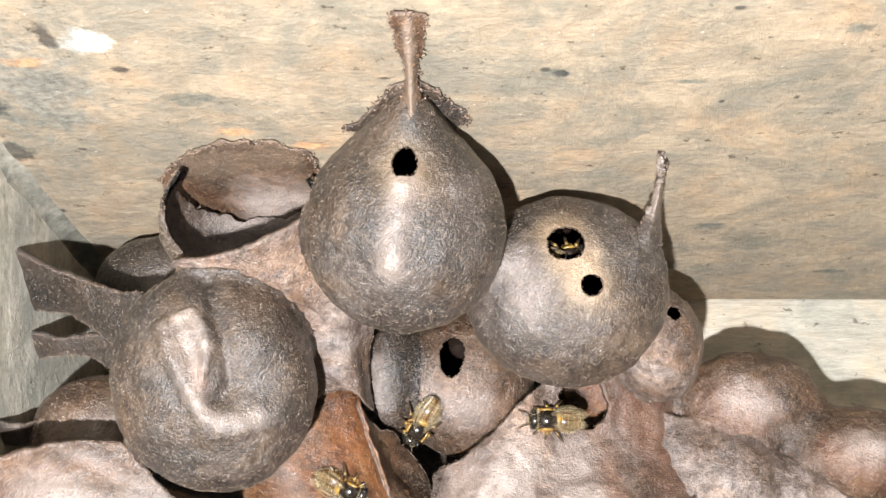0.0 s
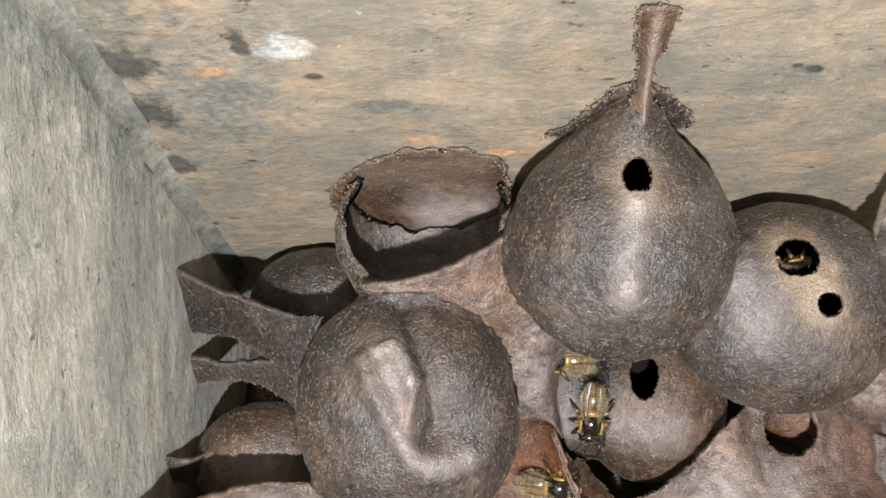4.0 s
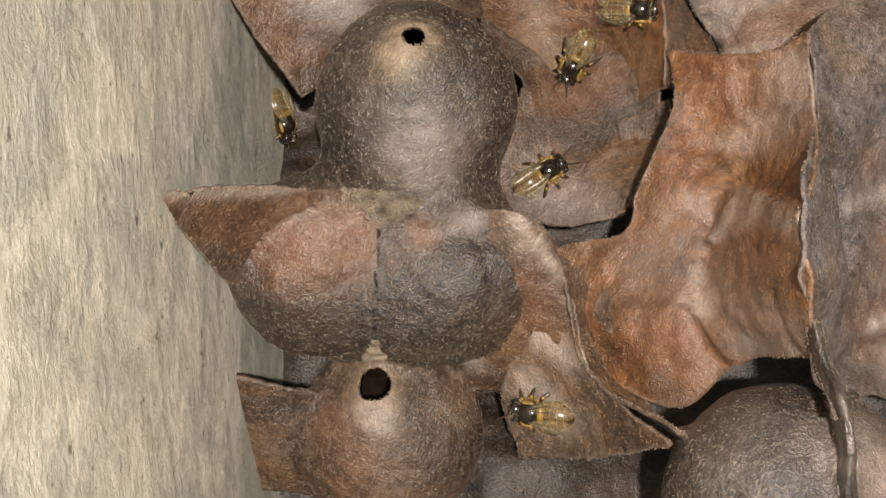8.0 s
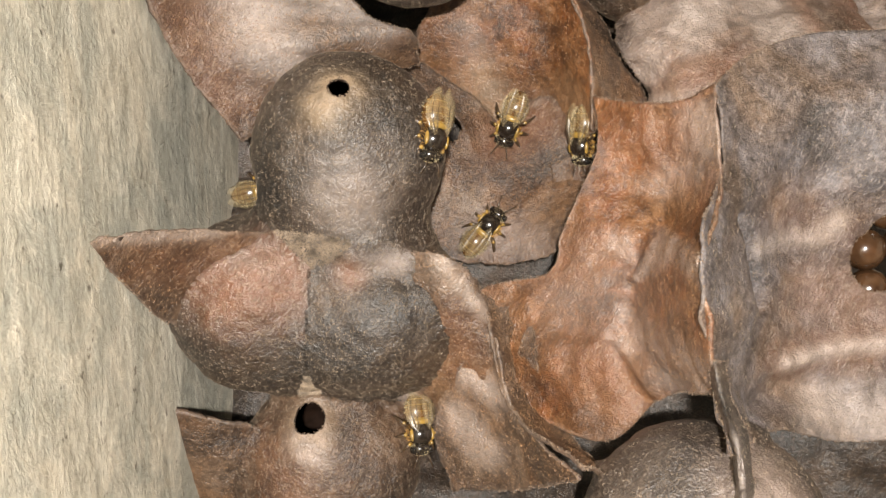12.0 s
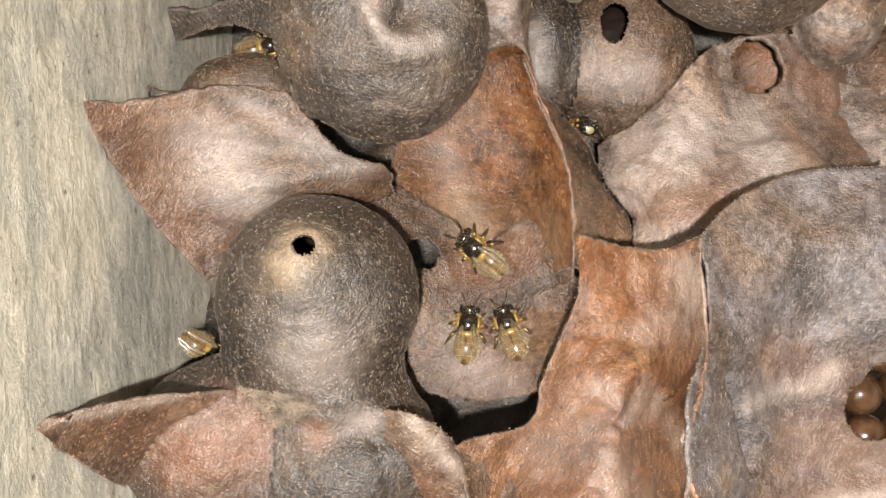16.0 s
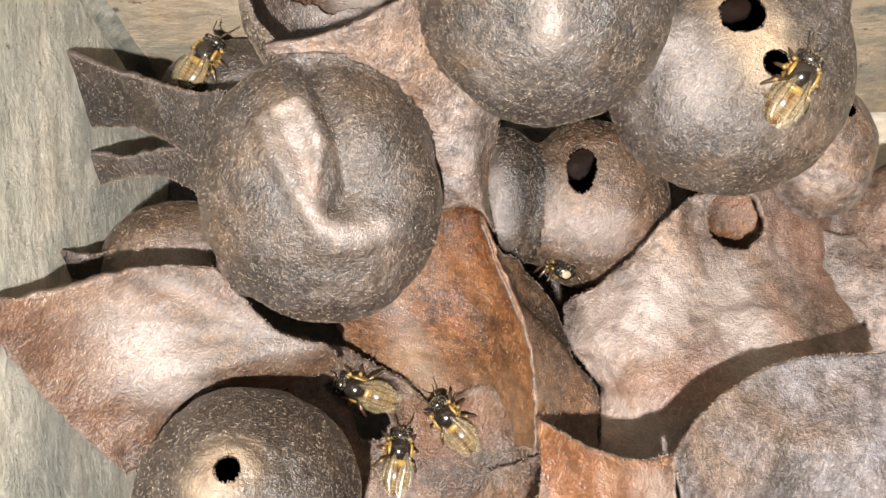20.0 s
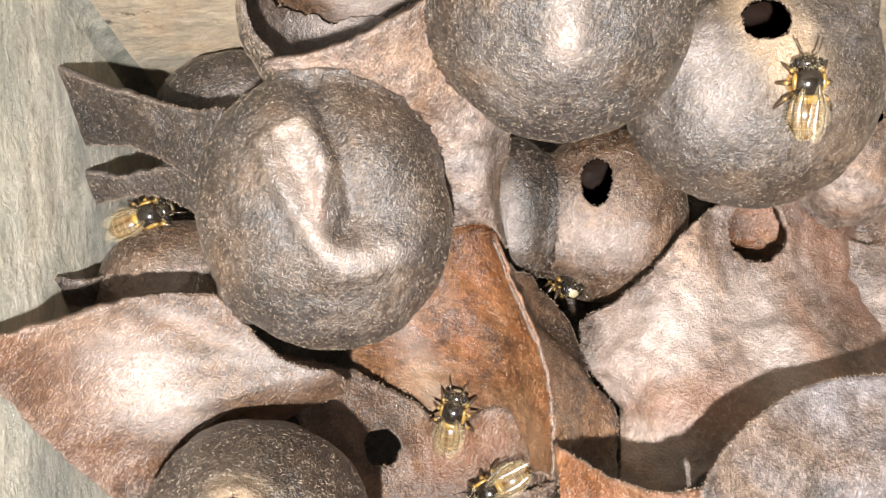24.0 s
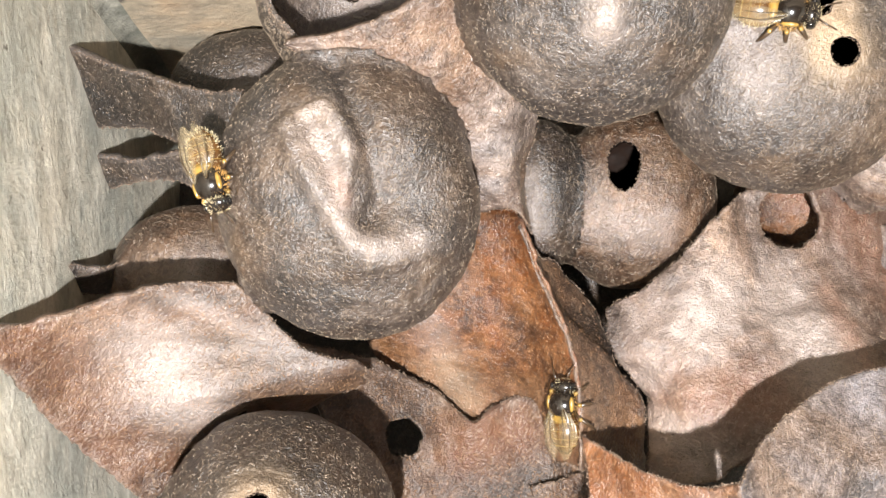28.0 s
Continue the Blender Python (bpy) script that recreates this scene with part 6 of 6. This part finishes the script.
     (8.5, (-22.9, -0.4, 38.0), (0.95, 0.32, 0.04), (-0.06, -0.13, 0.99)),
     (9, (-23.2, -0.6, 37.9), (0.93, -0.34, -0.13), (-0.07, -0.16, 0.98)),
     (9.5, (-23.2, -1.6, 37.9), (0.85, -0.49, -0.17), (-0.08, -0.17, 0.98)),
     (10, (-23.5, -1.6, 37.9), (0.75, -0.62, -0.21), (-0.08, -0.18, 0.98)),
     (10.5, (-23.8, -1.4, 37.8), (0.98, -0.18, -0.10), (-0.06, -0.19, 0.98)),
     (11, (-22.8, -1.8, 38.0), (0.99, 0.16, -0.01), (-0.08, -0.17, 0.98)),
     (11.5, (-23.3, -1.4, 37.9), (0.88, 0.47, 0.09), (-0.08, -0.17, 0.98)),
     (12, (-22.0, -1.9, 38.1), (0.66, 0.73, 0.17), (-0.08, -0.18, 0.98)),
     (12.5, (-21.4, -2.6, 38.1), (0.66, 0.73, 0.18), (-0.13, -0.17, 0.98)),
     (14.5, (-21.6, -0.8, 38.1), (0.02, 0.96, 0.27), (-0.05, -0.09, 1.00)),
     (15, (-22.1, 0.7, 38.0), (0.03, 0.96, 0.28), (-0.01, -0.11, 0.99)),
     (15.5, (-22.5, 1.1, 37.9), (0.03, 0.96, 0.29), (-0.01, -0.10, 1.00)),
     (16, (-21.5, 2.5, 37.8), (0.12, 0.95, 0.29), (0.03, -0.02, 1.00)),
     (16.5, (-23.2, 2.9, 37.7), (-0.06, 0.95, 0.30), (0.06, -0.03, 1.00)),
     (17, (-21.6, 2.9, 37.7), (-0.14, 0.94, 0.30), (0.03, -0.01, 1.00)),
     (17.5, (-22.1, 4.4, 39.8), (-0.15, 0.94, 0.31), (0.08, -0.05, 1.00)),
     (18, (-23.7, 6.1, 40.3), (0.52, 0.82, 0.25), (0.23, -0.12, 0.97)),
     (19, (-26.0, 11.2, 40.1), (0.19, 0.94, 0.29), (0.32, -0.13, 0.94)),
     (20, (-24.5, 9.1, 38.8), (0.20, 0.94, 0.29), (0.28, -0.13, 0.95)),
     (20.5, (-21.8, 7.4, 40.0), (0.88, 0.46, 0.12), (0.13, -0.12, 0.98)),
     (21, (-20.0, 7.2, 39.7), (0.95, 0.31, 0.07), (0.08, -0.11, 0.99)),
     (21.5, (-17.2, 8.0, 39.7), (0.99, 0.14, 0.03), (0.01, 0.01, 1.00)),
     (23.5, (-13.4, 9.2, 39.7), (-0.88, -0.45, -0.12), (-0.19, -0.01, 0.98)),
     (24, (-13.4, 8.1, 39.8), (-0.88, -0.45, -0.12), (-0.21, -0.08, 0.97)),
     (25.5, (-12.0, 10.8, 25.6), (1, 0.2, 0), (0, -0.4, 0.9)),
     (28, (-12.0, 10.8, 25.6), (1, 0.2, 0), (0, -0.4, 0.9))],
    [(0, (-20.0, -22.6, 19.5), (1, 0.2, 0), (0, -0.4, 0.9)),
     (6, (-20.0, -24.3, 23.1), (1, 0.2, 0), (0, -0.4, 0.9)),
     (6.5, (-21.6, -23.2, 53.8), (0.93, -0.33, -0.15), (-0.26, -0.27, 0.93)),
     (7, (-19.8, -32.0, 50.6), (-1.00, 0.00, 0.05), (-0.55, -0.20, 0.81)),
     (7.5, (-19.5, -33.3, 50.0), (-1.00, 0.01, 0.05), (-0.66, -0.24, 0.71)),
     (8, (-24.4, -32.3, 44.6), (-1.00, 0.01, 0.05), (-0.42, -0.33, 0.84)),
     (8.5, (-25.3, -31.2, 44.5), (-0.99, 0.10, 0.07), (-0.38, -0.34, 0.86)),
     (9, (-26.2, -31.4, 43.9), (-1.00, 0.01, 0.05), (-0.35, -0.38, 0.86)),
     (9.5, (-26.8, -34.3, 41.7), (-0.95, -0.32, -0.04), (-0.35, -0.34, 0.87)),
     (10, (-25.9, -36.0, 40.9), (-0.78, -0.61, -0.13), (-0.29, -0.27, 0.92)),
     (10.5, (-29.8, -38.2, 35.3), (-0.20, -0.95, -0.25), (0.28, 0.11, 0.95)),
     (11, (-28.9, -36.3, 38.8), (-0.20, -0.95, -0.25), (0.14, -0.12, 0.98)),
     (11.5, (-30.8, -33.6, 40.2), (-0.52, -0.83, -0.20), (0.18, 0.05, 0.98)),
     (12, (-31.8, -29.8, 41.6), (-0.02, -0.96, -0.27), (0.41, 0.00, 0.91)),
     (12.5, (-36.0, -29.1, 42.3), (-0.99, 0.09, 0.07), (0.51, -0.04, 0.86)),
     (14.5, (-34.8, -30.5, 41.4), (-1.00, 0.01, 0.06), (0.60, 0.18, 0.78)),
     (16, (-35.0, -33.6, 14.6), (1, 0.2, 0), (0, -0.4, 0.9)),
     (28, (-35.0, -33.6, 14.6), (1, 0.2, 0), (0, -0.4, 0.9))],
    [(0, (-56.0, 16.1, 25.8), (1, 0.2, 0), (0, -0.4, 0.9)),
     (6, (-56.0, 13.5, 26.8), (1, 0.2, 0), (0, -0.4, 0.9)),
     (7, (-61.8, 12.3, 33.0), (0.93, -0.33, -0.14), (0.89, -0.15, 0.43)),
     (7.5, (-61.8, 11.2, 35.3), (0.93, -0.34, -0.14), (0.89, -0.17, 0.43)),
     (8, (-61.8, 12.5, 32.0), (0.48, -0.84, -0.24), (0.79, -0.15, 0.60)),
     (8.5, (-61.1, 13.5, 29.4), (0.48, -0.84, -0.24), (0.20, -0.10, 0.97)),
     (9.5, (-55.0, 6.7, 34.7), (1, 0.2, 0), (0, -0.4, 0.9)),
     (12.5, (-55.0, 5.9, 36.6), (1, 0.2, 0), (0, -0.4, 0.9)),
     (14.5, (-61.8, 7.4, 39.9), (0.48, -0.84, -0.27), (0.90, -0.14, 0.41)),
     (15, (-61.8, 4.6, 41.5), (0.15, -0.95, -0.29), (0.90, -0.12, 0.41)),
     (15.5, (-61.8, 2.1, 50.5), (0.15, -0.95, -0.29), (0.91, -0.11, 0.41)),
     (16.5, (-56.0, 1.5, 19.3), (1, 0.2, 0), (0, -0.4, 0.9)),
     (28, (-56.0, 1.5, 19.3), (1, 0.2, 0), (0, -0.4, 0.9))],
]


def motions():
    for bee, rows in zip(BEES, BEE_ROWS):
        walk(bee, [(t, stand(place, ahead, up)) for t, place, ahead, up in rows])


BEES = [make_bee()]
BEES += [copy_thing(BEES[0], Matrix.Identity(4)) for _ in BEE_ROWS[1:]]
motions()
